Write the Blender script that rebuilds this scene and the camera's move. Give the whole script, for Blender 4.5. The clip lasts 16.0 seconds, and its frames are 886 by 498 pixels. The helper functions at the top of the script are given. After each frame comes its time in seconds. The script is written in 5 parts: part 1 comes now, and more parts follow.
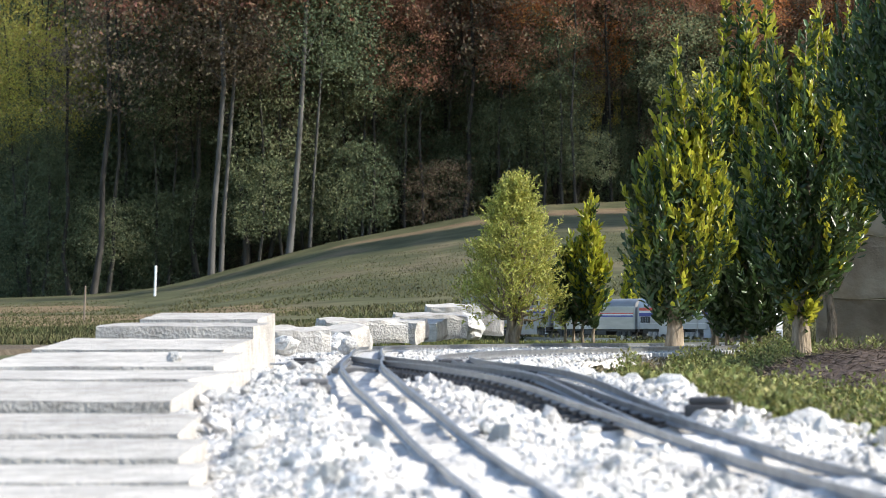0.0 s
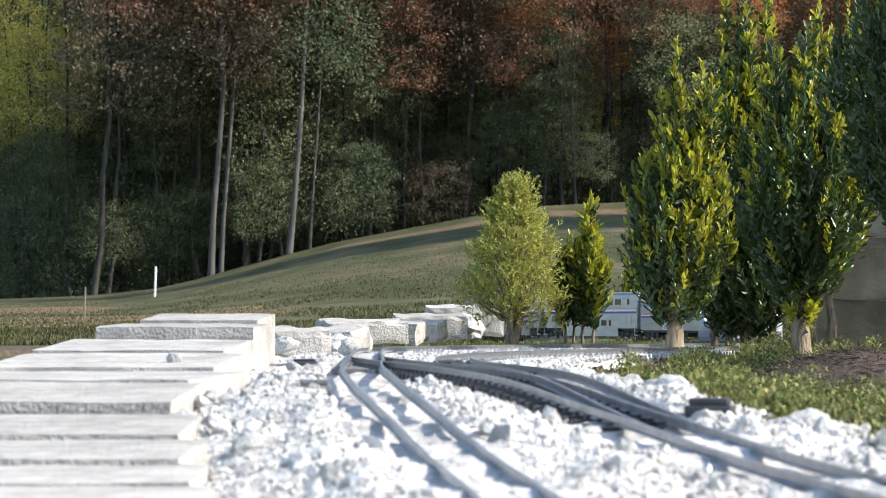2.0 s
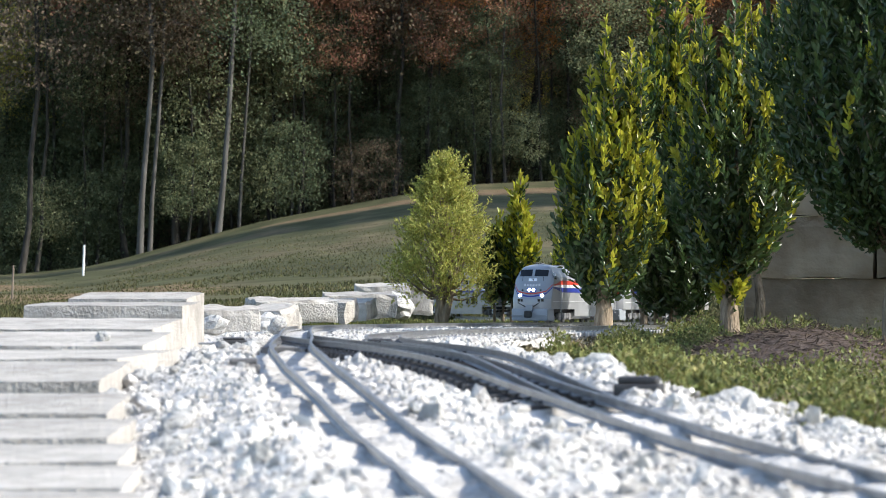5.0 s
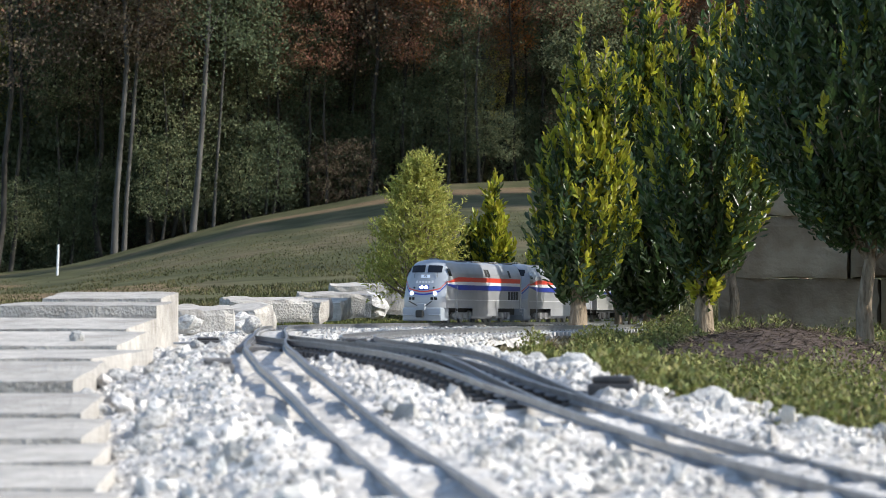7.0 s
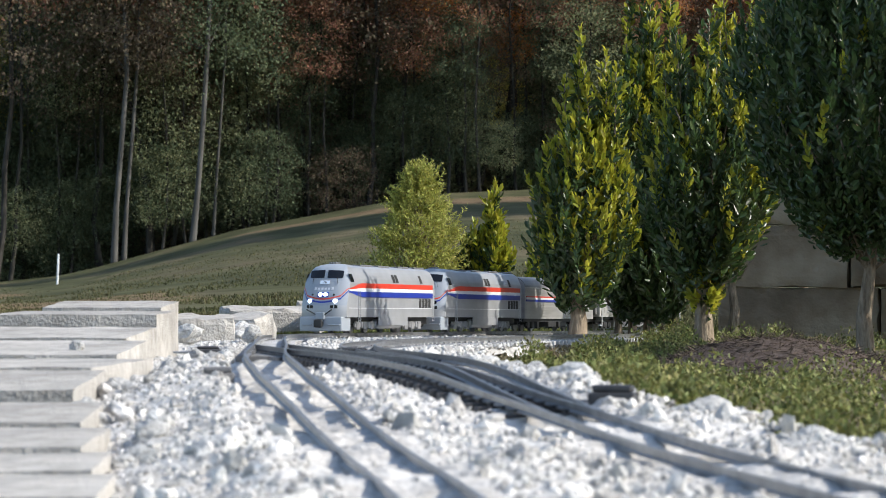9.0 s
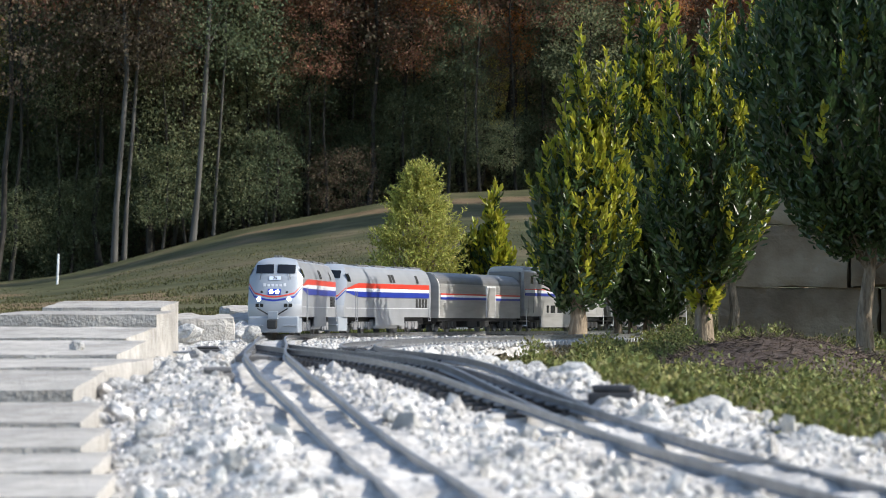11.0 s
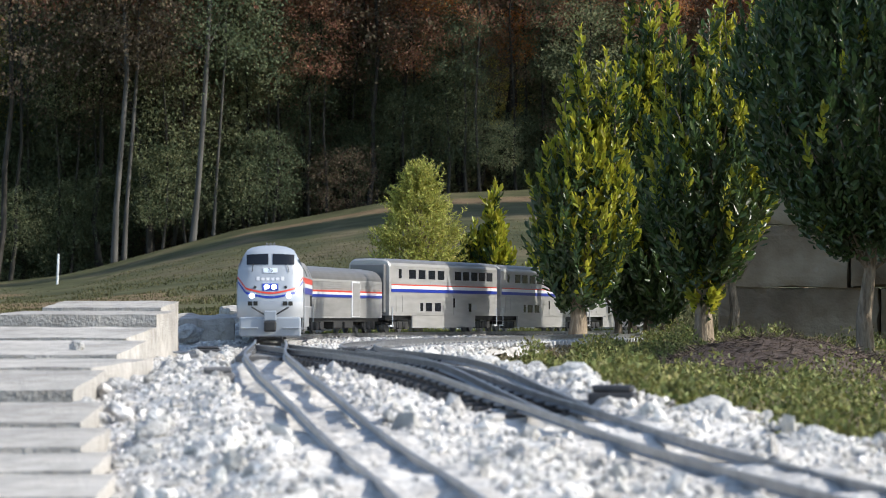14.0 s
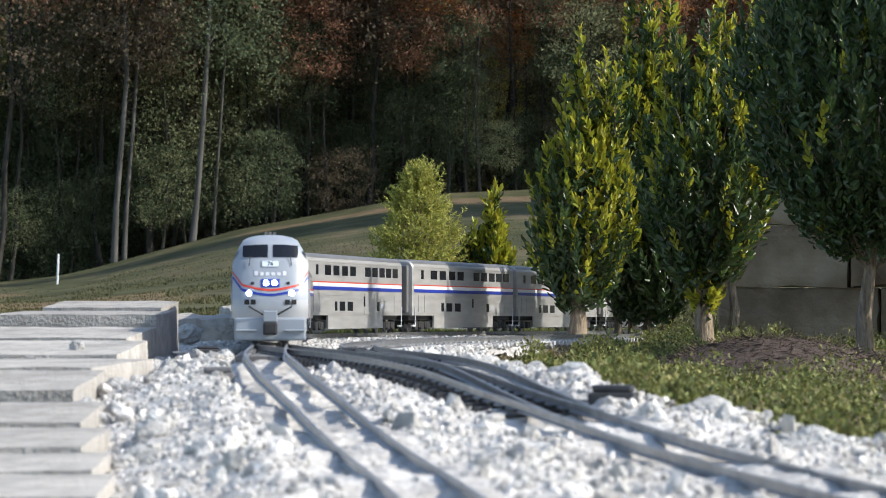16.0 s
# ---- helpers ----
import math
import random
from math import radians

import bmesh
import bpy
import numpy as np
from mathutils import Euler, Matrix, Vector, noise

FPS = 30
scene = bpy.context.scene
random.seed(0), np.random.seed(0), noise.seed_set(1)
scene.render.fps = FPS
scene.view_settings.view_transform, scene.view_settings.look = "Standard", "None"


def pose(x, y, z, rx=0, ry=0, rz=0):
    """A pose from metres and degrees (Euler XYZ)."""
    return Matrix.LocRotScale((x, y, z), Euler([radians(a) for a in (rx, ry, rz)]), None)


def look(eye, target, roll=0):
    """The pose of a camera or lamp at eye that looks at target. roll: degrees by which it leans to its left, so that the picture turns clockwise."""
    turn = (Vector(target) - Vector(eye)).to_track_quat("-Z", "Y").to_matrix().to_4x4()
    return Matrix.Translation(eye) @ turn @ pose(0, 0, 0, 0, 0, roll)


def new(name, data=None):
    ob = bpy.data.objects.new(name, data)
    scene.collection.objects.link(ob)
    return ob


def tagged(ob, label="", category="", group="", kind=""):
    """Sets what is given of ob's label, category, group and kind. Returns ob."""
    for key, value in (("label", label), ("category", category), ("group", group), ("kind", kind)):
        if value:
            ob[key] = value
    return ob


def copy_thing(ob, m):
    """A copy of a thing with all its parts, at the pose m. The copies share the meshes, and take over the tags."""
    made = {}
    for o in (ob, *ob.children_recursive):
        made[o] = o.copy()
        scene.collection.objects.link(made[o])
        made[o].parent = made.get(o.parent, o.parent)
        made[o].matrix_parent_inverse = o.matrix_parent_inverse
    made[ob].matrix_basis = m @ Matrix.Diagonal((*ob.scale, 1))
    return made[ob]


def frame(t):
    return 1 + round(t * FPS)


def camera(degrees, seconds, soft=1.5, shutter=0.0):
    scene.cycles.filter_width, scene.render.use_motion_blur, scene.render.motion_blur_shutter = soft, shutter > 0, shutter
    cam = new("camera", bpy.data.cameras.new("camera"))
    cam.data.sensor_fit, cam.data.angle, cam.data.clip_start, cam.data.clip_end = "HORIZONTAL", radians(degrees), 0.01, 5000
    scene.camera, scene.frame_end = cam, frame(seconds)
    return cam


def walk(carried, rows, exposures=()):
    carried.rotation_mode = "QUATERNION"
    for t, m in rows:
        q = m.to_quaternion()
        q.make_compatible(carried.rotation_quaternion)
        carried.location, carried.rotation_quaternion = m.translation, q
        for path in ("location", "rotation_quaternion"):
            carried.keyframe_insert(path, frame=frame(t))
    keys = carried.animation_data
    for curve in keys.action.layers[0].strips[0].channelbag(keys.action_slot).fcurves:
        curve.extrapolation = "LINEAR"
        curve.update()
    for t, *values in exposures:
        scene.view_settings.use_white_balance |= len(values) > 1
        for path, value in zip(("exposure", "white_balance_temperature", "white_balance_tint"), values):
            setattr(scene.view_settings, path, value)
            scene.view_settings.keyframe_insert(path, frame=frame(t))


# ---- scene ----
# ---------------------------------------------------------------- camera
EYE = (0.0, 0.0, 0.071)
cam = camera(18.56, 16.0, soft=0.6, shutter=0.3)
cam.data.dof.use_dof = True
cam.data.dof.focus_distance = 7.6
cam.data.dof.aperture_fstop = 25.0
# seconds, turn to the left, tilt upwards (degrees)
PATH = [(0, 2.028, 1.193), (0.5, 2.028, 1.193), (1, 2.028, 1.211), (1.5, 2.028, 1.211), (2, 2.028, 1.211),
        (2.5, 2.028, 1.211), (3, 2.028, 1.205), (3.3, 2.028, 1.110), (3.5, 2.028, 1.080), (3.6, 2.028, 1.074),
        (3.7, 1.683, 1.015), (3.8, 1.623, 0.961), (3.9, 1.420, 0.919), (4.0, 0.585, 0.812), (4.2, 0.579, 0.806),
        (4.5, 0.567, 0.794), (4.8, 0.549, 0.776), (5, 0.537, 0.758), (5.1, 0.477, 0.716), (5.2, 0.024, 0.585),
        (5.5, 0.000, 0.633), (6.2, 0.000, 0.728), (7.3, 0.000, 0.752), (7.5, 0.000, 0.752), (7.7, 0.000, 0.800),
        (8, 0.000, 0.943), (8.5, 0.000, 0.943), (16, 0.000, 0.943)]
walk(cam, [(t, pose(*EYE, 90 + up, 0, turn)) for t, turn, up in PATH],
     exposures=[(0, 0.86, 6500, 9), (3.5, 0.84, 6500, 9), (4.0, 0.76, 6450, 9), (5.0, 0.72, 6450, 9), (7.5, 0.42, 6450, 9), (8.0, 0.40, 6450, 9), (16.0, 0.40, 6450, 9)])

# ---------------------------------------------------------------- light
SUN_AZ, SUN_EL = radians(101), radians(37)      # azimuth clockwise from +y
sky_world = bpy.data.worlds.new("sky")
scene.world = sky_world
sky_world.use_nodes = True
wn = sky_world.node_tree.nodes
sky = wn.new("ShaderNodeTexSky")
sky.sky_type, sky.sun_disc = "NISHITA", False
sky.sun_elevation, sky.sun_rotation = SUN_EL, SUN_AZ
sky_world.node_tree.links.new(sky.outputs[0], wn["Background"].inputs[0])
wn["Background"].inputs[1].default_value = 0.18
sun_data = bpy.data.lights.new("sun", "SUN")
sun_data.energy, sun_data.angle, sun_data.color = 4.2, radians(0.53), (1.0, 0.94, 0.85)
sun = new("sun", sun_data)
sun_dir = Vector((math.sin(SUN_AZ) * math.cos(SUN_EL), math.cos(SUN_AZ) * math.cos(SUN_EL), math.sin(SUN_EL)))
sun.matrix_world = look(sun_dir * 50, (0, 0, 0))


# ---------------------------------------------------------------- materials
def mat(name, colours, rough=0.7, metal=0.0, scale=40.0, bump=0.0, bump_scale=None, spec=0.5, per_object=0.0,
        stretch=(1, 1, 1), detail=6.0, through_light=0.0, island=0.0, blotch=0.0, blotch_scale=3.0):
    """Noise between the colours at one scale, slow blotches at another, bump, and a little shift per object or island."""
    m = bpy.data.materials.new(name)
    m.use_nodes = True
    nt = m.node_tree
    n, ln = nt.nodes, nt.links.new
    b = n["Principled BSDF"]
    co = n.new("ShaderNodeTexCoord")
    mp = n.new("ShaderNodeMapping")
    mp.inputs["Scale"].default_value = stretch
    ln(co.outputs["Object"], mp.inputs[0])
    nz = n.new("ShaderNodeTexNoise")
    nz.inputs["Scale"].default_value, nz.inputs["Detail"].default_value = scale, detail
    ln(mp.outputs[0], nz.inputs["Vector"])
    ramp = n.new("ShaderNodeValToRGB")
    el = ramp.color_ramp.elements
    colours = list(colours) * (2 if len(colours) == 1 else 1)
    while len(el) < len(colours):
        el.new(0.5)
    for i, c in enumerate(colours):
        el[i].position = 0.3 + 0.4 * i / max(1, len(colours) - 1)
        el[i].color = (*c, 1)
    ln(nz.outputs[0], ramp.inputs[0])
    colour = ramp.outputs[0]
    shift = None
    if per_object:
        shift, amount = n.new("ShaderNodeObjectInfo").outputs["Random"], per_object
    elif island:
        shift, amount = n.new("ShaderNodeNewGeometry").outputs["Random Per Island"], island
    if shift is not None:
        mr = n.new("ShaderNodeMapRange")
        mr.inputs[3].default_value, mr.inputs[4].default_value = 1 - amount, 1 + amount
        ln(shift, mr.inputs[0])
        hs = n.new("ShaderNodeHueSaturation")
        ln(mr.outputs[0], hs.inputs["Value"])
        if amount > 0.2:
            mh = n.new("ShaderNodeMapRange")
            mh.inputs[3].default_value, mh.inputs[4].default_value = 0.5 - 0.06 * amount, 0.5 + 0.06 * amount
            mul = n.new("ShaderNodeMath")
            mul.operation = "FRACT"
            big = n.new("ShaderNodeMath")
            big.operation = "MULTIPLY"
            big.inputs[1].default_value = 17.3
            ln(shift, big.inputs[0])
            ln(big.outputs[0], mul.inputs[0])
            ln(mul.outputs[0], mh.inputs[0])
            ln(mh.outputs[0], hs.inputs["Hue"])
        ln(colour, hs.inputs["Color"])
        colour = hs.outputs[0]
    if blotch:
        bz = n.new("ShaderNodeTexNoise")
        bz.inputs["Scale"].default_value = blotch_scale
        ln(co.outputs["Object"], bz.inputs["Vector"])
        br = n.new("ShaderNodeMapRange")
        br.inputs[1].default_value, br.inputs[2].default_value = 0.3, 0.7
        br.inputs[3].default_value, br.inputs[4].default_value = 1 - blotch, 1 + blotch
        ln(bz.outputs[0], br.inputs[0])
        bh = n.new("ShaderNodeHueSaturation")
        ln(br.outputs[0], bh.inputs["Value"])
        ln(colour, bh.inputs["Color"])
        colour = bh.outputs[0]
    ln(colour, b.inputs["Base Color"])
    b.inputs["Roughness"].default_value, b.inputs["Metallic"].default_value = rough, metal
    b.inputs["Specular IOR Level"].default_value = spec
    if bump:
        bn = n.new("ShaderNodeTexNoise")
        bn.inputs["Scale"].default_value, bn.inputs["Detail"].default_value = bump_scale or scale * 2, 5
        ln(mp.outputs[0], bn.inputs["Vector"])
        bp = n.new("ShaderNodeBump")
        bp.inputs["Strength"].default_value, bp.inputs["Distance"].default_value = min(1.0, bump), 0.01
        ln(bn.outputs[0], bp.inputs["Height"])
        ln(bp.outputs[0], b.inputs["Normal"])
    if through_light:
        tr = n.new("ShaderNodeBsdfTranslucent")
        ln(colour, tr.inputs[0])
        mix = n.new("ShaderNodeMixShader")
        mix.inputs[0].default_value = through_light
        ln(b.outputs[0], mix.inputs[1])
        ln(tr.outputs[0], mix.inputs[2])
        ln(mix.outputs[0], n["Material Output"].inputs[0])
    return m


def glow(name, colour, strength):
    m = mat(name, [colour], 0.2)
    b = m.node_tree.nodes["Principled BSDF"]
    b.inputs["Emission Color"].default_value, b.inputs["Emission Strength"].default_value = (*colour, 1), strength
    return m


M_GRAVEL = mat("limestone_gravel", [(0.36, 0.34, 0.31), (0.53, 0.505, 0.47), (0.64, 0.62, 0.585)], 0.9, scale=60, bump=0.6, bump_scale=130, blotch=0.22, blotch_scale=9)
M_STONE = mat("limestone_chips", [(0.34, 0.325, 0.305), (0.53, 0.51, 0.48), (0.68, 0.66, 0.63)], 0.88, scale=45, bump=0.6, bump_scale=180, island=0.34)
M_ROCK = mat("limestone_rock", [(0.32, 0.31, 0.30), (0.52, 0.51, 0.49), (0.62, 0.61, 0.58)], 0.88, scale=8, bump=0.6, bump_scale=22, per_object=0.2)
M_CONCRETE = mat("old_concrete", [(0.31, 0.287, 0.255), (0.405, 0.38, 0.345), (0.46, 0.435, 0.40)], 0.92, scale=55, bump=0.5, bump_scale=200, per_object=0.12, blotch=0.2, blotch_scale=12)
M_GRASS = mat("mown_grass", [(0.044, 0.047, 0.022), (0.070, 0.072, 0.034), (0.120, 0.098, 0.058)], 0.95, scale=0.8, stretch=(1, 0.22, 1), detail=12, bump=0.4, bump_scale=30, blotch=0.3, blotch_scale=1.7, spec=0.1)
M_DRY = mat("dry_grass", [(0.11, 0.075, 0.042), (0.17, 0.12, 0.07), (0.10, 0.09, 0.045)], 0.95, scale=1.2, detail=9, bump=0.4, bump_scale=30, blotch=0.25, spec=0.1)
M_STRAW = mat("straw", [(0.20, 0.165, 0.09), (0.32, 0.27, 0.16)], 0.8, scale=20, island=0.35, through_light=0.2, spec=0.2)
M_SOIL = mat("bank_soil", [(0.05, 0.038, 0.026), (0.10, 0.08, 0.055), (0.16, 0.13, 0.095)], 0.95, scale=30, bump=0.6, spec=0.1)
M_MULCH = mat("brown_mulch", [(0.040, 0.030, 0.023), (0.085, 0.066, 0.052), (0.14, 0.115, 0.092)], 0.95, scale=60, bump=0.6, spec=0.1, island=0.3)
M_BARK = mat("grey_bark", [(0.022, 0.021, 0.018), (0.042, 0.039, 0.034), (0.068, 0.063, 0.056)], 0.95, scale=3, stretch=(3, 3, 0.5), bump=0.7, bump_scale=12, per_object=0.3, spec=0.1)
M_BARK_PALE = mat("pale_bark", [(0.052, 0.050, 0.045), (0.088, 0.085, 0.078), (0.125, 0.121, 0.112)], 0.95, scale=3, stretch=(3, 3, 0.5), bump=0.6, bump_scale=12, per_object=0.15, spec=0.1)
M_STEM = mat("shrub_stem", [(0.10, 0.075, 0.05), (0.22, 0.175, 0.125), (0.32, 0.26, 0.19)], 0.9, scale=60, stretch=(2, 2, 0.5), bump=0.5, spec=0.2)
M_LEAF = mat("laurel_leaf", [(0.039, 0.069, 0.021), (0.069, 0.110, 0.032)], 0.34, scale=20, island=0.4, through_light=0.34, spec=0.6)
# Yellow of fresh leaves, also used to paint the sunlit ones.
M_LEAF_NEW_LIT = mat("new_and_sunlit_leaf", [(0.27, 0.29, 0.026), (0.45, 0.43, 0.048)], 0.35, scale=20, island=0.3, through_light=0.5, spec=0.5)
M_NEEDLE = mat("cypress_spray", [(0.29, 0.30, 0.065), (0.50, 0.49, 0.13)], 0.6, scale=20, island=0.4, through_light=0.35, spec=0.3)
M_HERB = mat("ground_cover_leaf", [(0.105, 0.125, 0.036), (0.235, 0.235, 0.075)], 0.6, scale=20, island=0.55, through_light=0.3, spec=0.3)
WOOD_LEAVES = {
    "dark": mat("dark_green_leaves", [(0.090, 0.118, 0.066), (0.145, 0.178, 0.100)], 0.7, scale=2, island=0.5, through_light=0.45, spec=0.2),
    "olive": mat("olive_leaves", [(0.190, 0.216, 0.114), (0.283, 0.302, 0.168)], 0.7, scale=2, island=0.5, through_light=0.45, spec=0.2),
    "yellow": mat("yellow_leaves", [(0.476, 0.394, 0.101), (0.620, 0.568, 0.155)], 0.7, scale=2, island=0.4, through_light=0.45, spec=0.2),
    "rust": mat("rust_leaves", [(0.259, 0.140, 0.091), (0.396, 0.216, 0.138)], 0.75, scale=2, island=0.45, through_light=0.45, spec=0.2),
    "brown": mat("brown_leaves", [(0.138, 0.110, 0.076), (0.214, 0.171, 0.116)], 0.8, scale=2, island=0.5, through_light=0.45, spec=0.15),
    "orange": mat("orange_leaves", [(0.504, 0.199, 0.061), (0.620, 0.290, 0.089)], 0.75, scale=2, island=0.4, through_light=0.45, spec=0.2)}
M_RAIL = mat("weathered_rail", [(0.22, 0.225, 0.235), (0.37, 0.375, 0.385)], 0.36, 0.75, scale=60, stretch=(1, 1, 1))
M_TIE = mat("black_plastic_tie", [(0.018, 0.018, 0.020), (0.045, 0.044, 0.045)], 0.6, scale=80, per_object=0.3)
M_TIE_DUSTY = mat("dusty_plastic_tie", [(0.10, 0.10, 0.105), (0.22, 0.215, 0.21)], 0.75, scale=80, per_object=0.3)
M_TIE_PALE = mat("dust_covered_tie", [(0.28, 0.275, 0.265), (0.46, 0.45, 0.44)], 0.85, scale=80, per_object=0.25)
M_BOX = mat("switch_box_plastic", [(0.025, 0.025, 0.028), (0.05, 0.05, 0.052)], 0.55, scale=60)
M_WALL = mat("tan_limestone", [(0.22, 0.165, 0.105), (0.33, 0.265, 0.185), (0.40, 0.34, 0.25)], 0.9, scale=9, bump=0.7, bump_scale=40, per_object=0.15, blotch=0.2, blotch_scale=5)
M_SILVER = mat("silver_paint", [(0.33, 0.34, 0.36), (0.40, 0.41, 0.43)], 0.35, 0.3, scale=25, spec=0.5, blotch=0.05)
M_STEEL = mat("stainless_side", [(0.34, 0.335, 0.325), (0.44, 0.435, 0.425)], 0.38, 0.3, scale=12, stretch=(1, 1, 6), blotch=0.06)
M_ROOF = mat("grey_roof", [(0.15, 0.147, 0.145), (0.21, 0.207, 0.205)], 0.4, 0.3, scale=20, blotch=0.1)
M_WHITE = mat("white_paint", [(0.62, 0.63, 0.65), (0.70, 0.71, 0.73)], 0.35, scale=20)
M_NOSE = mat("pale_nose_paint", [(0.29, 0.322, 0.365), (0.33, 0.362, 0.405)], 0.35, scale=25, blotch=0.04)
M_RED = mat("red_stripe", [(0.55, 0.045, 0.025), (0.62, 0.06, 0.035)], 0.35, scale=20)
M_BLUE = mat("blue_stripe", [(0.015, 0.03, 0.24), (0.02, 0.045, 0.32)], 0.35, scale=20)
M_BLACK = mat("black_underframe", [(0.012, 0.012, 0.013), (0.03, 0.03, 0.03)], 0.6, scale=50)
M_BOGIE = mat("silver_truck", [(0.20, 0.20, 0.21), (0.34, 0.34, 0.35)], 0.5, 0.4, scale=60)
M_GLASS = mat("dark_window_glass", [(0.010, 0.012, 0.016), (0.016, 0.018, 0.024)], 0.12, spec=0.4, scale=20)
M_GREY = mat("grey_letters", [(0.36, 0.37, 0.40)], 0.4)
M_LETTER = mat("pale_letters", [(0.62, 0.63, 0.66)], 0.4)
M_LAMP = glow("headlight_glow", (0.72, 0.80, 1.0), 7.0)
M_LAMP_SOFT = glow("number_lamp_glow", (0.55, 0.62, 0.72), 0.25)
M_POST = mat("white_post", [(0.72, 0.72, 0.70), (0.82, 0.82, 0.80)], 0.6, scale=10)
M_LAWN = mat("lawn_blade", [(0.060, 0.068, 0.026), (0.115, 0.105, 0.050)], 0.8, scale=0.5, island=0.5, through_light=0.2, spec=0.15)
M_STAKE = mat("weathered_stake", [(0.14, 0.11, 0.08), (0.22, 0.18, 0.14)], 0.9, scale=30)


# ---------------------------------------------------------------- mesh helpers
def mesh_from(name, verts, faces, material, smooth=False):
    me = bpy.data.meshes.new(name)
    me.from_pydata([tuple(v) for v in verts], [], [tuple(f) for f in faces])
    me.materials.append(material)
    if smooth:
        me.polygons.foreach_set("use_smooth", [True] * len(me.polygons))
    me.update()
    return me


def part(name, bm, material, parent, label=""):
    """Links a bmesh, or a mesh, as one mesh object under a thing or part."""
    if isinstance(bm, bmesh.types.BMesh):
        me = bpy.data.meshes.new(name)
        bm.to_mesh(me)
        bm.free()
        me.materials.append(material)
    else:
        me = bm
    ob = new(name, me)
    ob.parent = parent
    return tagged(ob, label)


def thing(name, label, category, group="", at=None, kind=""):
    ob = tagged(new(name), label, category, group, kind)
    if at is not None:
        ob.matrix_world = at
    return ob


def box(bm, x0, x1, y0, y1, z0, z1, bevel=0.0):
    r = bmesh.ops.create_cube(bm, size=1.0)
    vs = r["verts"]
    for v in vs:
        v.co = ((x0 + x1) / 2 + v.co.x * (x1 - x0), (y0 + y1) / 2 + v.co.y * (y1 - y0), (z0 + z1) / 2 + v.co.z * (z1 - z0))
    if bevel:
        es = list({e for v in vs for e in v.link_edges})
        bmesh.ops.bevel(bm, geom=es, offset=bevel, segments=2, profile=0.5, affect="EDGES")
    return vs


def boxed(*dims, bevel=0.0):
    bm = bmesh.new()
    box(bm, *dims, bevel=bevel)
    return bm


def rod(bm, a, b, r0, r1=None, sides=8):
    a, b = Vector(a), Vector(b)
    r1 = r0 if r1 is None else r1
    m = Matrix.Translation((a + b) / 2) @ (b - a).to_track_quat("Z", "Y").to_matrix().to_4x4()
    return bmesh.ops.create_cone(bm, cap_ends=True, segments=sides, radius1=r0, radius2=r1, depth=(b - a).length, matrix=m)


def tube(points, radii, sides=7):
    """Vertices and faces of a bent, tapering limb."""
    verts, faces = [], []
    pts = [Vector(p) for p in points]
    for i, p in enumerate(pts):
        d = (pts[min(i + 1, len(pts) - 1)] - pts[max(i - 1, 0)]).normalized()
        u = (Vector((0, 1, 0)) if abs(d.y) < 0.9 else Vector((1, 0, 0))).cross(d).normalized()
        w = d.cross(u)
        for k in range(sides):
            a = 2 * math.pi * k / sides
            verts.append(p + (u * math.cos(a) + w * math.sin(a)) * radii[i])
    for i in range(len(pts) - 1):
        for k in range(sides):
            j = (k + 1) % sides
            faces.append((i * sides + k, i * sides + j, (i + 1) * sides + j, (i + 1) * sides + k))
    faces.append(tuple(range((len(pts) - 1) * sides, len(pts) * sides)))
    return verts, faces


def join(meshes):
    verts, faces = [], []
    for v, f in meshes:
        o = len(verts)
        verts += v
        faces += [tuple(i + o for i in q) for q in f]
    return verts, faces


def leaves(name, centres, ups, length, width, material, rng, fold=0.25, jitter=0.5, oval=False):
    """Many small leaves, each folded along its middle."""
    n = len(centres)
    ups = ups / np.maximum(1e-6, np.linalg.norm(ups, axis=1))[:, None]
    d = ups + rng.normal(0, jitter, (n, 3))
    d /= np.linalg.norm(d, axis=1)[:, None]
    s = np.cross(d, rng.normal(0, 1, (n, 3)))
    s /= np.maximum(1e-6, np.linalg.norm(s, axis=1))[:, None]
    up = np.cross(s, d)
    k = rng.uniform(0.65, 1.25, (n, 1))
    ln, wd = length * k, width * k
    base, tip = centres, centres + d * ln
    mid = centres + d * ln * 0.5
    if oval:   # broad blade, blunt at the tip and curled back a little
        rise = up * wd * fold
        low, high = centres + d * ln * 0.34, centres + d * ln * 0.74 - up * ln * 0.05
        tip = tip - up * ln * 0.16
        v = np.stack([base, low + s * wd * 0.5 + rise, high + s * wd * 0.44 + rise, tip, high - s * wd * 0.44 + rise, low - s * wd * 0.5 + rise], 1).reshape(-1, 3)
        corners, order = 6, [0, 1, 2, 0, 2, 3, 0, 3, 4, 0, 4, 5]
    else:
        v = np.stack([base, mid + s * wd / 2 + up * wd * fold, tip, mid - s * wd / 2 + up * wd * fold], 1).reshape(-1, 3)
        corners, order = 4, [0, 1, 2, 0, 2, 3]
    me = bpy.data.meshes.new(name)
    me.vertices.add(corners * n)
    me.vertices.foreach_set("co", v.astype(np.float32).ravel())
    tri = (np.arange(n)[:, None] * corners + order).reshape(-1)
    me.loops.add(len(tri))
    me.loops.foreach_set("vertex_index", tri.astype(np.int32))
    me.polygons.add(len(tri) // 3)
    me.polygons.foreach_set("loop_start", np.arange(0, len(tri), 3, dtype=np.int32))
    me.update(calc_edges=True)
    me.materials.append(material)
    return me


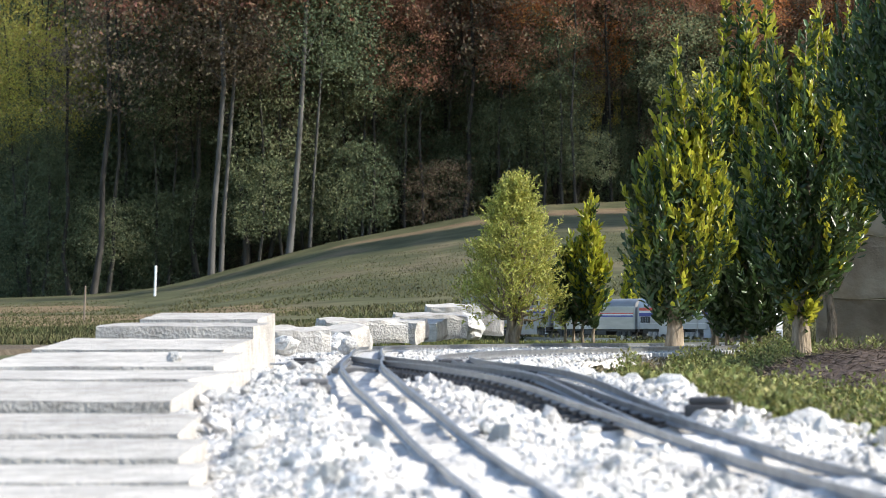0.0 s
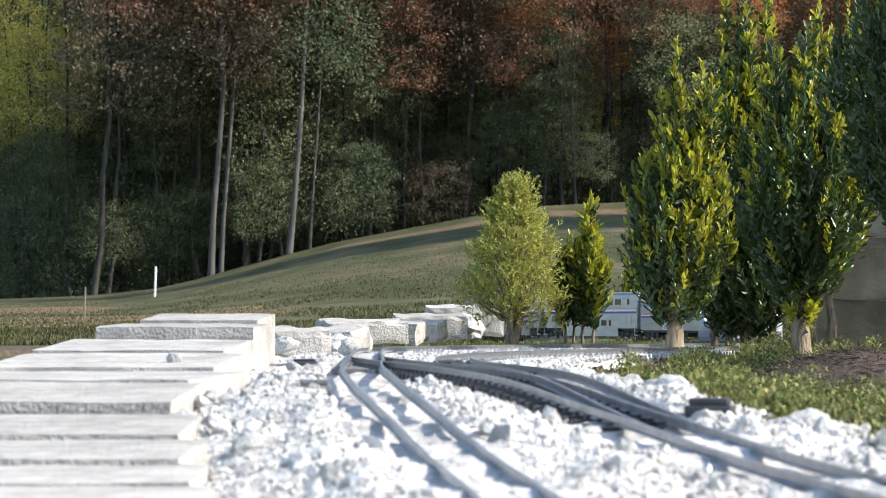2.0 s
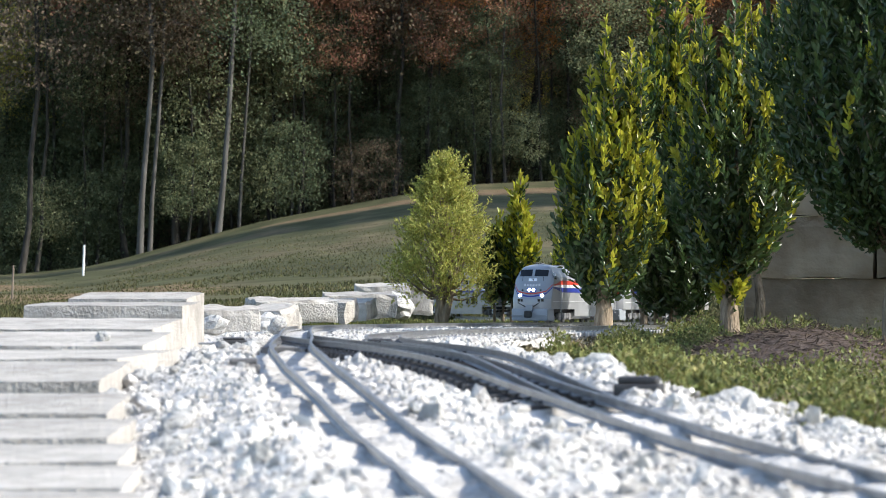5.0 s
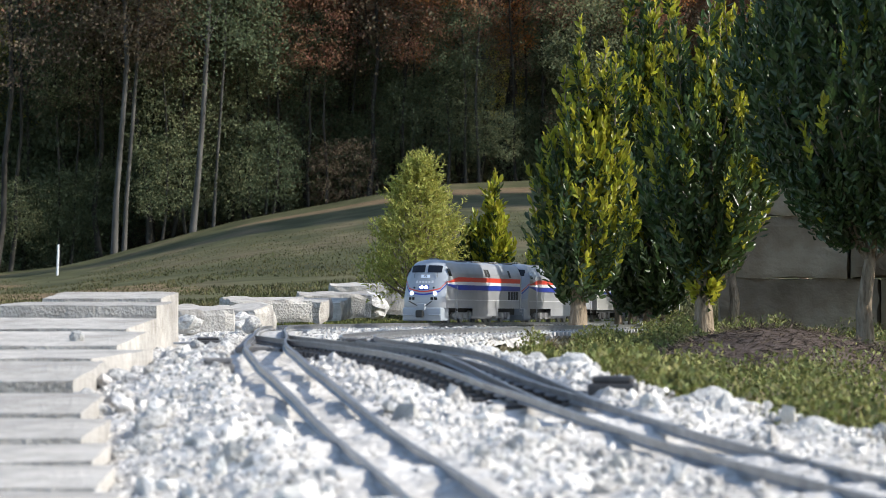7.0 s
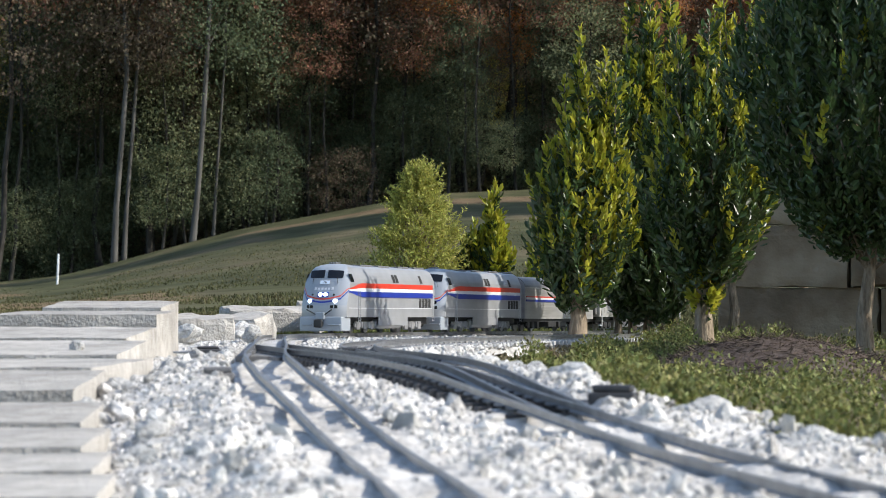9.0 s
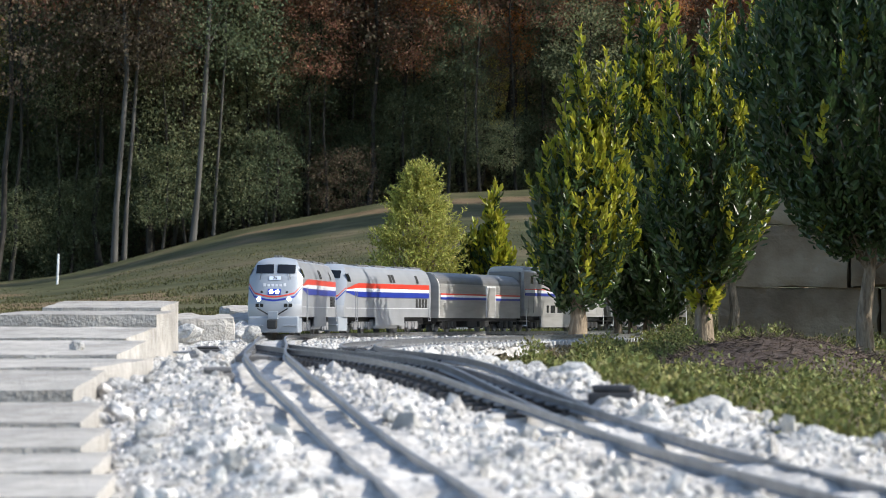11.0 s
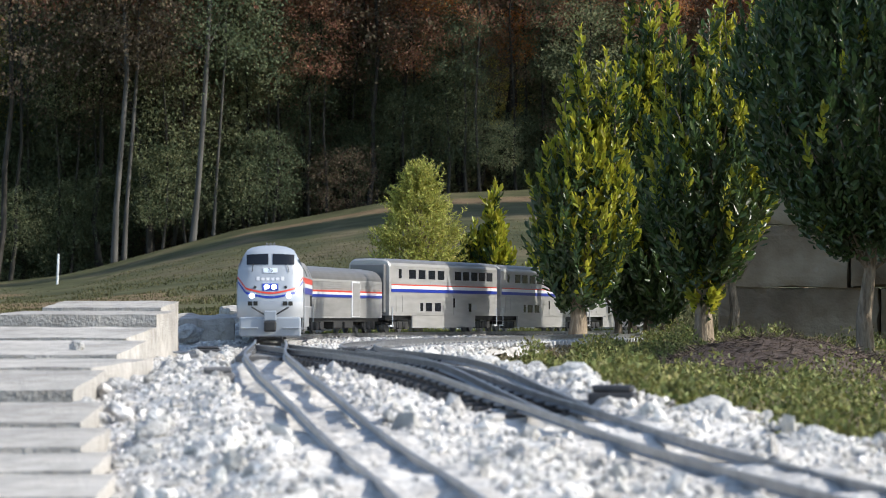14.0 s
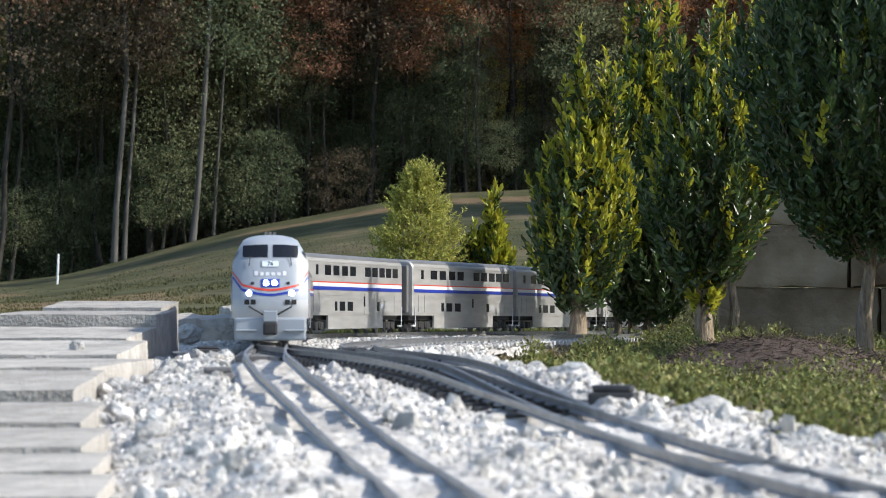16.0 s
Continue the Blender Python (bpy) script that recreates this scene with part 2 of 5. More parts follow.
# ---------------------------------------------------------------- lie of the land
RAIL_Y = [-2, 0.5, 1.2, 1.6, 2.0, 2.25, 2.45, 2.65, 3.0, 3.83, 5, 6, 6.8, 7.5, 8.5, 10, 12, 16]
RAIL_Z = [-0.05, -0.048, -0.045, -0.042, -0.038, -0.027, -0.012, 0.001, 0.004, 0.0, -0.008, -0.017, -0.024, -0.033, -0.042, -0.05, -0.06, -0.08]
CREST_X = [-60, -30, -14, -11.4, -9.9, -8.5, -6.5, -5.2, -3.3, -1.8, 0.2, 2.6, 11, 60]
CREST_Z = [0.0, 0.1, 0.25, 0.36, 0.45, 0.87, 1.41, 1.75, 2.1, 2.38, 2.67, 2.77, 2.8, 2.6]


GRID_Y = np.linspace(-2, 16, 721)
GRID_Z = np.convolve(np.pad(np.interp(GRID_Y, RAIL_Y, RAIL_Z), 12, mode="edge"), np.hanning(25) / np.hanning(25).sum(), "valid")


def rail_z(y):
    return float(np.interp(y, GRID_Y, GRID_Z))


def edge_x(y):
    """Where the gravel ends and the planted bank begins."""
    return float(np.interp(y, [-2, 1.0, 2.0, 2.25, 2.45, 2.6, 2.8, 3.2, 4.2, 5.2, 6.3, 7.5], [0.75, 0.52, 0.33, 0.245, 0.18, 0.14, 0.09, 0.02, 0.05, 0.2, 0.38, 0.6]))


def left_x(y):
    """Where the gravel meets the concrete blocks."""
    return float(np.interp(y, [-2, 0.8, 1.5, 1.9, 2.2, 2.42, 2.68, 3.1, 3.55, 3.87, 4.4, 4.7, 5.4, 5.86, 6.28, 6.71, 7.17, 7.6], [-0.2, -0.17, -0.184, -0.235, -0.28, -0.312, -0.347, -0.363, -0.404, -0.427, -0.437, -0.54, -0.46, -0.40, -0.28, -0.11, 0.055, 0.21]))


def land_z(x, y):
    near = rail_z(y) - 0.020 - 0.032 * max(0.0, min(1.0, (5.6 - y) / 1.0))
    if y < 4.6:
        near -= 0.055 * max(0, min(1, (left_x(y) - 0.02 - x) / 0.09))
    if y > 12:
        t = min(1.0, (y - 12) / 58)
        c = float(np.interp(x * 70 / max(y, 20), CREST_X, CREST_Z))
        z = -0.08 + (c + 0.08) * t ** 1.35
        if y > 70:
            z -= 0.02 * (y - 70) * min(1, (y - 70) / 25)
            z = max(z, c - 1.2)
        near = near if y < 12.5 else z
    near -= 0.045 * max(0, min(1, (x - edge_x(y)) / 0.05)) * max(0, min(1, (8 - y) / 1.5))
    return near


def make_ground():
    xs = np.concatenate([-np.geomspace(400, 3, 26), np.linspace(-2.7, 2.7, 64), np.geomspace(3, 400, 26)])
    ys = np.concatenate([-np.geomspace(80, 1, 10), np.linspace(-0.8, 9, 70), np.geomspace(9.3, 70, 46), np.geomspace(73, 900, 22)])
    verts = []
    for y in ys:
        for x in xs:
            bump = 0.0 if y < 12 else 0.02 * noise.noise((x * 0.12, y * 0.10, 0)) * min(1, (y - 12) / 15)
            verts.append((x, y, land_z(x, y) + bump))
    w = len(xs)
    faces = [(j * w + i, j * w + i + 1, (j + 1) * w + i + 1, (j + 1) * w + i) for j in range(len(ys) - 1) for i in range(w - 1)]
    tagged(new("ground", mesh_from("ground", verts, faces, M_GRASS, True)), "mown autumn grass rising to a wooded hill", "ground", kind="structure")


make_ground()


def make_dry_patch(x, y, rx, ry, seed, material=M_DRY, label="dry tan patch worn into the lawn"):
    """A bare, sun-dried stretch of the lawn."""
    verts, faces, n, m = [], [], 60, 14
    for j in range(m + 1):
        r = 1 - j / m
        for i in range(n):
            a = 2 * math.pi * i / n
            k = r * (1 + 0.35 * noise.noise((math.cos(a) * 2 + seed, math.sin(a) * 2, seed)))
            px, py = x + rx * k * math.cos(a), y + ry * k * math.sin(a)
            verts.append((px, py, land_z(px, py) + 0.012 - 0.03 * (j == 0)))
    for j in range(m):
        for i in range(n):
            faces.append((j * n + i, j * n + (i + 1) % n, (j + 1) * n + (i + 1) % n, (j + 1) * n + i))
    tagged(new("dry_grass", mesh_from("dry_grass", verts, faces, material, True)), label, "ground", kind="structure")


make_dry_patch(-4.2, 20, 2.6, 4.5, 1)
make_dry_patch(-7.5, 33, 3.0, 5.5, 2)
make_dry_patch(1.0, 62, 6.0, 2.2, 3)
make_dry_patch(-1.35, 6.6, 0.45, 1.3, 5, M_SOIL, "bare brown soil scraped beside the blocks")


LINE = [(-0.31, 13.0), (-0.264, 12.2), (-0.167, 11.4), (-0.023, 10.756), (0.154, 10.302), (0.353, 9.943), (0.547, 9.5), (0.682, 9.1),
        (0.714, 8.75), (0.644, 8.42), (0.503, 8.017), (0.336, 7.606), (0.173, 7.167), (0.005, 6.711), (-0.166, 6.282), (-0.29, 5.86),
        (-0.327, 5.4), (-0.308, 4.9), (-0.274, 4.301), (-0.244, 3.829), (-0.203, 3.1), (-0.160, 2.65), (-0.129, 2.45), (-0.096, 2.25),
        (-0.061, 2.0), (-0.011, 1.6), (0.032, 1.2), (0.075, 0.7), (0.12, 0.1), (0.16, -0.8)]
BRANCH = [(-0.243, 3.83), (-0.178, 3.45), (-0.085, 3.0), (0.005, 2.62), (0.055, 2.42), (0.112, 2.23), (0.160, 2.0), (0.232, 1.6), (0.33, 1.1), (0.45, 0.5), (0.6, -0.3)]
INNER = [(0.42, 6.05), (0.28, 5.55), (0.11, 5.0), (-0.03, 4.6), (-0.10, 4.2), (-0.12, 3.8), (-0.085, 3.35), (-0.01, 2.95), (0.05, 2.55), (0.112, 2.23)]
LINES = [([-p[1] for p in pts if p[1] < 8.7], [p[0] for p in pts if p[1] < 8.7]) for pts in (LINE, BRANCH, INNER)]


def off_track(x, y):
    """How far x is from the nearest of the three lines, measured across."""
    return min(abs(x - float(np.interp(-y, line[0], line[1], left=9, right=9))) for line in LINES)


def gravel_z(x, y):
    dip = 0.007 * max(0.0, min(1.0, (0.062 - off_track(x, y)) / 0.016)) if 2.35 < y < 7.4 else 0.0
    side = 0.024 * max(0.0, min(1.0, (left_x(y) + 0.11 - x) / 0.11)) if y < 4.7 else 0.0
    fill = 0.005 * max(0.0, min(1.0, (2.35 - y) / 0.3))
    calm = 1.0 - 0.6 * max(0.0, min(1.0, (y - 3.7) / 0.5))
    return rail_z(y) - 0.012 + fill - side - dip + calm * (0.010 * noise.noise((x * 9, y * 6, 3)) + 0.005 * noise.noise((x * 30, y * 24, 7)) + 0.0025 * noise.noise((x * 80, y * 70, 5)))


def make_gravel():
    """The ballast bed with a loose stony surface."""
    ys = np.concatenate([np.linspace(-1.2, 1.0, 30), np.linspace(1.03, 4.6, 300), np.linspace(4.65, 7.6, 60)])
    nx = 110
    verts, faces = [], []
    for y in ys:
        x0, x1 = left_x(y) - 0.03, edge_x(y) + 0.045 * noise.noise((0, y * 9, 0))
        for i in range(nx):
            x = x0 + (x1 - x0) * i / (nx - 1)
            edge = min(i, nx - 1 - i) / 3.0
            verts.append((x, y, gravel_z(x, y) - (0.012 if y < 4.6 else 0.02) * max(0, 1 - edge)))
    for j in range(len(ys) - 1):
        for i in range(nx - 1):
            faces.append((j * nx + i, j * nx + i + 1, (j + 1) * nx + i + 1, (j + 1) * nx + i))
    tagged(new("gravel_bed", mesh_from("gravel_bed", verts, faces, M_GRAVEL, True)), "white crushed limestone ballast bed of the garden railway", "gravel", kind="structure")


# ---------------------------------------------------------------- the line of the track
class Curve:
    """A smooth curve through points on the ground plan, by its length."""

    def __init__(self, pts):
        pts = [Vector(p) for p in pts]
        ext = [2 * pts[0] - pts[1]] + pts + [2 * pts[-1] - pts[-2]]
        self.p = []
        for i in range(1, len(ext) - 2):
            a, b, c, d = ext[i - 1:i + 3]
            for k in range(40):
                t = k / 40
                self.p.append(0.5 * (2 * b + (c - a) * t + (2 * a - 5 * b + 4 * c - d) * t * t + (3 * b - a - 3 * c + d) * t ** 3))
        self.p.append(pts[-1])
        self.xy = np.array([tuple(v) for v in self.p])
        for _ in range(30):
            self.xy[1:-1] = 0.25 * self.xy[:-2] + 0.5 * self.xy[1:-1] + 0.25 * self.xy[2:]
        self.s = np.concatenate([[0], np.cumsum(np.linalg.norm(np.diff(self.xy, axis=0), axis=1))])

    def at(self, s):
        x, y = np.interp(s, self.s, self.xy[:, 0]), np.interp(s, self.s, self.xy[:, 1])
        return Vector((x, y, rail_z(y)))

    def way(self, s):
        return (self.at(s + 0.01) - self.at(s - 0.01)).normalized()

    def s_at_y(self, y):
        return float(np.interp(-y, -self.xy[:, 1], self.s))


make_gravel()
MAIN = Curve(LINE)


def make_track(name, curve, label, s0, s1, clear=(2.55, 3.4), trim=(0, 0)):
    """clear: between these y the dark ties lie open; nearer they are buried, farther they are dusty."""
    t = thing(name, label, "railway track")
    n = int((s1 - s0) / 0.04)
    prof = [(-0.0012, 0), (-0.0012, -0.002), (-0.0005, -0.0025), (-0.0005, -0.0062), (-0.0026, -0.0072), (-0.0026, -0.0084),
            (0.0026, -0.0084), (0.0026, -0.0072), (0.0005, -0.0062), (0.0005, -0.0025), (0.0012, -0.002), (0.0012, 0)]
    prof = [(u * 1.25, v) for u, v in prof]
    for side in (-1, 1):
        verts, faces = [], []
        a0 = s0 + (trim[0] if side < 0 else trim[1])
        for i in range(n + 1):
            s = a0 + (s1 - a0) * i / n
            p, w = curve.at(s), curve.way(s)
            q = Vector((w.y, -w.x, 0)).normalized()
            for u, v in prof:
                verts.append(p + q * (side * 0.0235 + u) + Vector((0, 0, v)))
        k = len(prof)
        for i in range(n):
            for j in range(k):
                faces.append((i * k + j, i * k + (j + 1) % k, (i + 1) * k + (j + 1) % k, (i + 1) * k + j))
        part("rail", mesh_from("rail", verts, faces, M_RAIL), None, t)
    bm = bmesh.new()
    box(bm, -0.041, 0.041, -0.006, 0.006, -0.018, -0.0102, 0.001)
    for u in (-0.0235, 0.0235):
        box(bm, u - 0.006, u + 0.006, -0.004, 0.004, -0.0088, -0.0062)
    tie = bpy.data.meshes.new("tie")
    bm.to_mesh(tie)
    bm.free()
    tie.materials.append(M_TIE)
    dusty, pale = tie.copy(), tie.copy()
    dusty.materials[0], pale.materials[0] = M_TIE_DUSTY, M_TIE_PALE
    s, made = s0 + 0.01, 0
    while s < s1:
        p, w = curve.at(s), curve.way(s)
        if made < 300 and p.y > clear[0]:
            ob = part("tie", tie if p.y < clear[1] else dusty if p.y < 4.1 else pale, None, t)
            ob.matrix_world = Matrix.Translation(p) @ pose(0, 0, 0, 0, 0, math.degrees(math.atan2(w.y, w.x)) - 90)
            made += 1
        s += 0.031
    return t


make_track("railway_track", MAIN, "main line of weathered metal rails on black plastic ties", 0.6, MAIN.s[-1] - 0.1)
BR = Curve(BRANCH)
make_track("railway_track", BR, "switch branch of weathered rails on black plastic ties", 0.02, BR.s[-1] - 0.1, (2.3, 3.4))
IN = Curve(INNER)
make_track("railway_track", IN, "inner curve of weathered rails on black plastic ties", 0.0, IN.s[-1] - 0.02, (3.0, 3.3))


def switch_box(x, y, rz, size=(0.075, 0.03, 0.02), m=None, sunk=0.0):
    m = m or M_BOX
    w, d, h = size
    z = rail_z(y) - 0.014 - sunk
    t = thing("switch_machine", "black plastic switch machine box on the gravel", "switch machine", at=pose(x, y, z, 0, 0, rz))
    part("housing", boxed(-w / 2, w / 2, -d / 2, d / 2, 0, h * 0.7, bevel=0.002), m, t)
    part("lid", boxed(-w * 0.42, w * 0.42, -d * 0.42, d * 0.42, h * 0.7, h, bevel=0.002), m, t)
    bm = bmesh.new()
    rod(bm, (-w / 2, 0, h * 0.3), (-w / 2 - 0.03, 0, h * 0.3), 0.0015, sides=6)
    part("throw_rod", bm, M_RAIL, t)
    return t


switch_box(0.152, 2.42, -12, (0.042, 0.03, 0.021), sunk=0.003)
switch_box(-0.109, 3.35, 5, (0.036, 0.03, 0.016))
switch_box(-0.325, 3.75, 8, (0.036, 0.03, 0.012))
switch_box(-0.226, 2.72, 5, (0.034, 0.026, 0.02), M_TIE_DUSTY, 0.009)


# ---------------------------------------------------------------- concrete blocks on the low side
def rough_block(w, d, h, rng, chip=0.004):
    """A weathered concrete block: bevelled, then knocked about along its edges."""
    bm = bmesh.new()
    box(bm, -w / 2, w / 2, -d / 2, d / 2, 0, h)
    bmesh.ops.subdivide_edges(bm, edges=bm.edges[:], cuts=5, use_grid_fill=True)
    o = rng.uniform(0, 50)
    for v in bm.verts:
        n = noise.noise_vector((v.co.x * 25 + o, v.co.y * 25, v.co.z * 25))
        edge = sum((abs(v.co.x) > w * 0.49, abs(v.co.y) > d * 0.49, v.co.z > h * 0.98 or v.co.z < h * 0.02))
        v.co += n * chip * (0.2 + 0.8 * (edge > 1))
        if edge > 1:
            v.co.x *= 1 - chip / w * 0.8
            v.co.y *= 1 - chip / d * 0.8
    return bm


BLOCKS = [  # right end x; back y, z; front y, z of the top; width, height, turn
    (-0.437, 4.45, 0.059, 4.27, 0.049, 0.19, 0.085, -3),
    (-0.420, 4.25, 0.044, 4.03, 0.040, 0.24, 0.085, -2),
    (-0.427, 4.00, 0.022, 3.73, 0.010, 0.27, 0.07, -3),
    (-0.404, 3.70, 0.007, 3.40, -0.006, 0.30, 0.07, -1),
    (-0.363, 3.37, -0.010, 2.84, -0.006, 0.33, 0.06, -1),
    (-0.347, 2.80, -0.008, 2.55, -0.019, 0.36, 0.05, 0),
    (-0.312, 2.52, -0.030, 2.32, -0.039, 0.36, 0.05, 1),
    (-0.281, 2.30, -0.043, 2.11, -0.048, 0.36, 0.05, 0),
    (-0.253, 2.09, -0.052, 1.93, -0.055, 0.36, 0.05, 2),
    (-0.227, 1.915, -0.057, 1.74, -0.060, 0.36, 0.05, 3),
    (-0.200, 1.725, -0.061, 1.54, -0.063, 0.36, 0.05, 3),
    (-0.172, 1.52, -0.065, 1.30, -0.064, 0.36, 0.05, 3)]
rng_b = np.random.default_rng(4)
for x1, yb, zb, yf, zf, w, h, turn in BLOCKS:
    me = bpy.data.meshes.new("concrete_block")
    bm = rough_block(w, math.hypot(yb - yf, zb - zf), h, rng_b, 0.0018)
    bm.to_mesh(me)
    bm.free()
    me.materials.append(M_CONCRETE)
    ob = tagged(new("concrete_block", me), "weathered pale grey concrete block edging the gravel", "concrete block", "edging blocks")
    ob.matrix_world = pose(x1 - w / 2, (yb + yf) / 2, (zb + zf) / 2 - h, math.degrees(math.atan2(zb - zf, yb - yf)), 0, turn)

SLABS = [  # centre x, y, top z, width, depth, height, turn, tip
    (-0.459, 5.2, 0.027, 0.115, 0.10, 0.06, 8, 6),
    (-0.394, 5.5, 0.027, 0.085, 0.10, 0.06, -20, 10),
    (-0.419, 6.4, 0.038, 0.20, 0.16, 0.05, 14, 3),
    (-0.362, 6.7, 0.032, 0.16, 0.14, 0.05, -10, 4),
    (-0.331, 8.2, 0.045, 0.22, 0.16, 0.07, 6, 3),
    (-0.279, 8.8, 0.071, 0.18, 0.2, 0.09, 4, 3),
    (-0.182, 9.3, 0.065, 0.10, 0.2, 0.09, 10, 3),
    (-0.355, 7.6, 0.027, 0.18, 0.12, 0.05, -14, 8)]
for x, y, top, w, d, h, turn, tip in SLABS:
    me = bpy.data.meshes.new("concrete_slab")
    bm = rough_block(w, d, h, rng_b, 0.008)
    bm.to_mesh(me)
    bm.free()
    me.materials.append(M_CONCRETE)
    ob = tagged(new("concrete_slab", me), "broken pale concrete slab lying beside the track", "concrete slab", "broken slabs")
    ob.matrix_world = pose(x, y, top - h, tip, 0, turn)


# ---------------------------------------------------------------- rolling stock
def rings(name, secs, material, smooth=False, cap=True):
    """A hull through closed cross-sections."""
    verts, faces = [v for s in secs for v in s], []
    k = len(secs[0])
    for i in range(len(secs) - 1):
        for j in range(k):
            faces.append((i * k + j, i * k + (j + 1) % k, (i + 1) * k + (j + 1) % k, (i + 1) * k + j))
    if cap:
        faces += [tuple(reversed(range(k))), tuple(range((len(secs) - 1) * k, len(secs) * k))]
    me = mesh_from(name, verts, faces, material, smooth)
    bm = bmesh.new()
    bm.from_mesh(me)
    bmesh.ops.recalc_face_normals(bm, faces=bm.faces[:])
    bm.to_mesh(me)
    bm.free()
    return me


def bogie(parent, x, length, material, side_h=0.022):
    b = part("truck", boxed(x - length / 2, x + length / 2, -0.030, 0.030, 0.018, 0.026, bevel=0.002), M_BLACK, parent)
    for s in (-1, 1):
        bm = bmesh.new()
        box(bm, x - length / 2, x + length / 2, s * 0.040 - 0.003, s * 0.040 + 0.003, 0.014, 0.022, 0.001)
        for k in (-0.36, 0.0, 0.36):
            box(bm, x + k * length - 0.010, x + k * length + 0.010, s * 0.041 - 0.004, s * 0.041 + 0.004, 0.008, 0.026, 0.0015)
        for k in (-0.18, 0.18):
            rod(bm, (x + k * length, s * 0.042, 0.012), (x + k * length, s * 0.042, 0.026), 0.005, sides=8)
        part("side_frame", bm, material, b)
        for k in (-0.36, 0.36):
            bm = bmesh.new()
            rod(bm, (x + k * length, s * 0.0205, 0.0155), (x + k * length, s * 0.0260, 0.0155), 0.0155, sides=18)
            rod(bm, (x + k * length, s * 0.0195, 0.0155), (x + k * length, s * 0.0207, 0.0155), 0.0175, sides=18)
            part("wheel", bm, M_RAIL, b)
    return b


LOCO_L = 0.612


def nose_x(y, z):
    """Front surface of the locomotive: a raked, rounded nose."""
    a = abs(y) / 0.0535
    x = LOCO_L / 2 - 0.010
    if z > 0.062:
        x -= (z - 0.062) * 0.42
    if z > 0.138:
        x -= ((z - 0.138) / 0.016) ** 2 * 0.020
    if z < 0.045:
        x -= (0.045 - z) * 0.10
    return x - 0.016 * a ** 3.2


def loco_half(z):
    if z < 0.112:
        return 0.0535
    if z < 0.143:
        return 0.0535 - 0.013 * ((z - 0.112) / 0.031) ** 1.5
    return 0.0405 * math.sqrt(max(0.02, 1 - ((z - 0.143) / 0.0125) ** 2))


def nose_patch(name, outline, material, parent, proud=0.0005, label="", cuts=6):
    """A thin plate that follows the nose; outline: a strip as pairs of (y, z low, z high)."""
    verts, faces = [], []
    n = cuts
    for y, lo, hi in outline:
        for k in range(n + 1):
            z = lo + (hi - lo) * k / n
            verts.append((nose_x(y, z) + proud, y, z))
    for i in range(len(outline) - 1):
        for k in range(n):
            a, b = i * (n + 1) + k, (i + 1) * (n + 1) + k
            faces.append((a, b, b + 1, a + 1))
    return part(name, mesh_from(name, verts, faces, material), None, parent, label)


def strip(u0, u1, f_lo, f_hi, n=24):
    return [(u0 + (u1 - u0) * i / n, f_lo(u0 + (u1 - u0) * i / n), f_hi(u0 + (u1 - u0) * i / n)) for i in range(n + 1)]


def text_mesh(words, size, depth=0.0004):
    cu = bpy.data.curves.new("lettering", "FONT")
    cu.body, cu.size, cu.extrude, cu.align_x, cu.align_y = words, size, depth, "CENTER", "CENTER"
    ob = bpy.data.objects.new("lettering", cu)
    scene.collection.objects.link(ob)
    bpy.context.view_layer.update()
    me = bpy.data.meshes.new_from_object(ob.evaluated_get(bpy.context.evaluated_depsgraph_get()))
    bpy.data.objects.remove(ob)
    return me


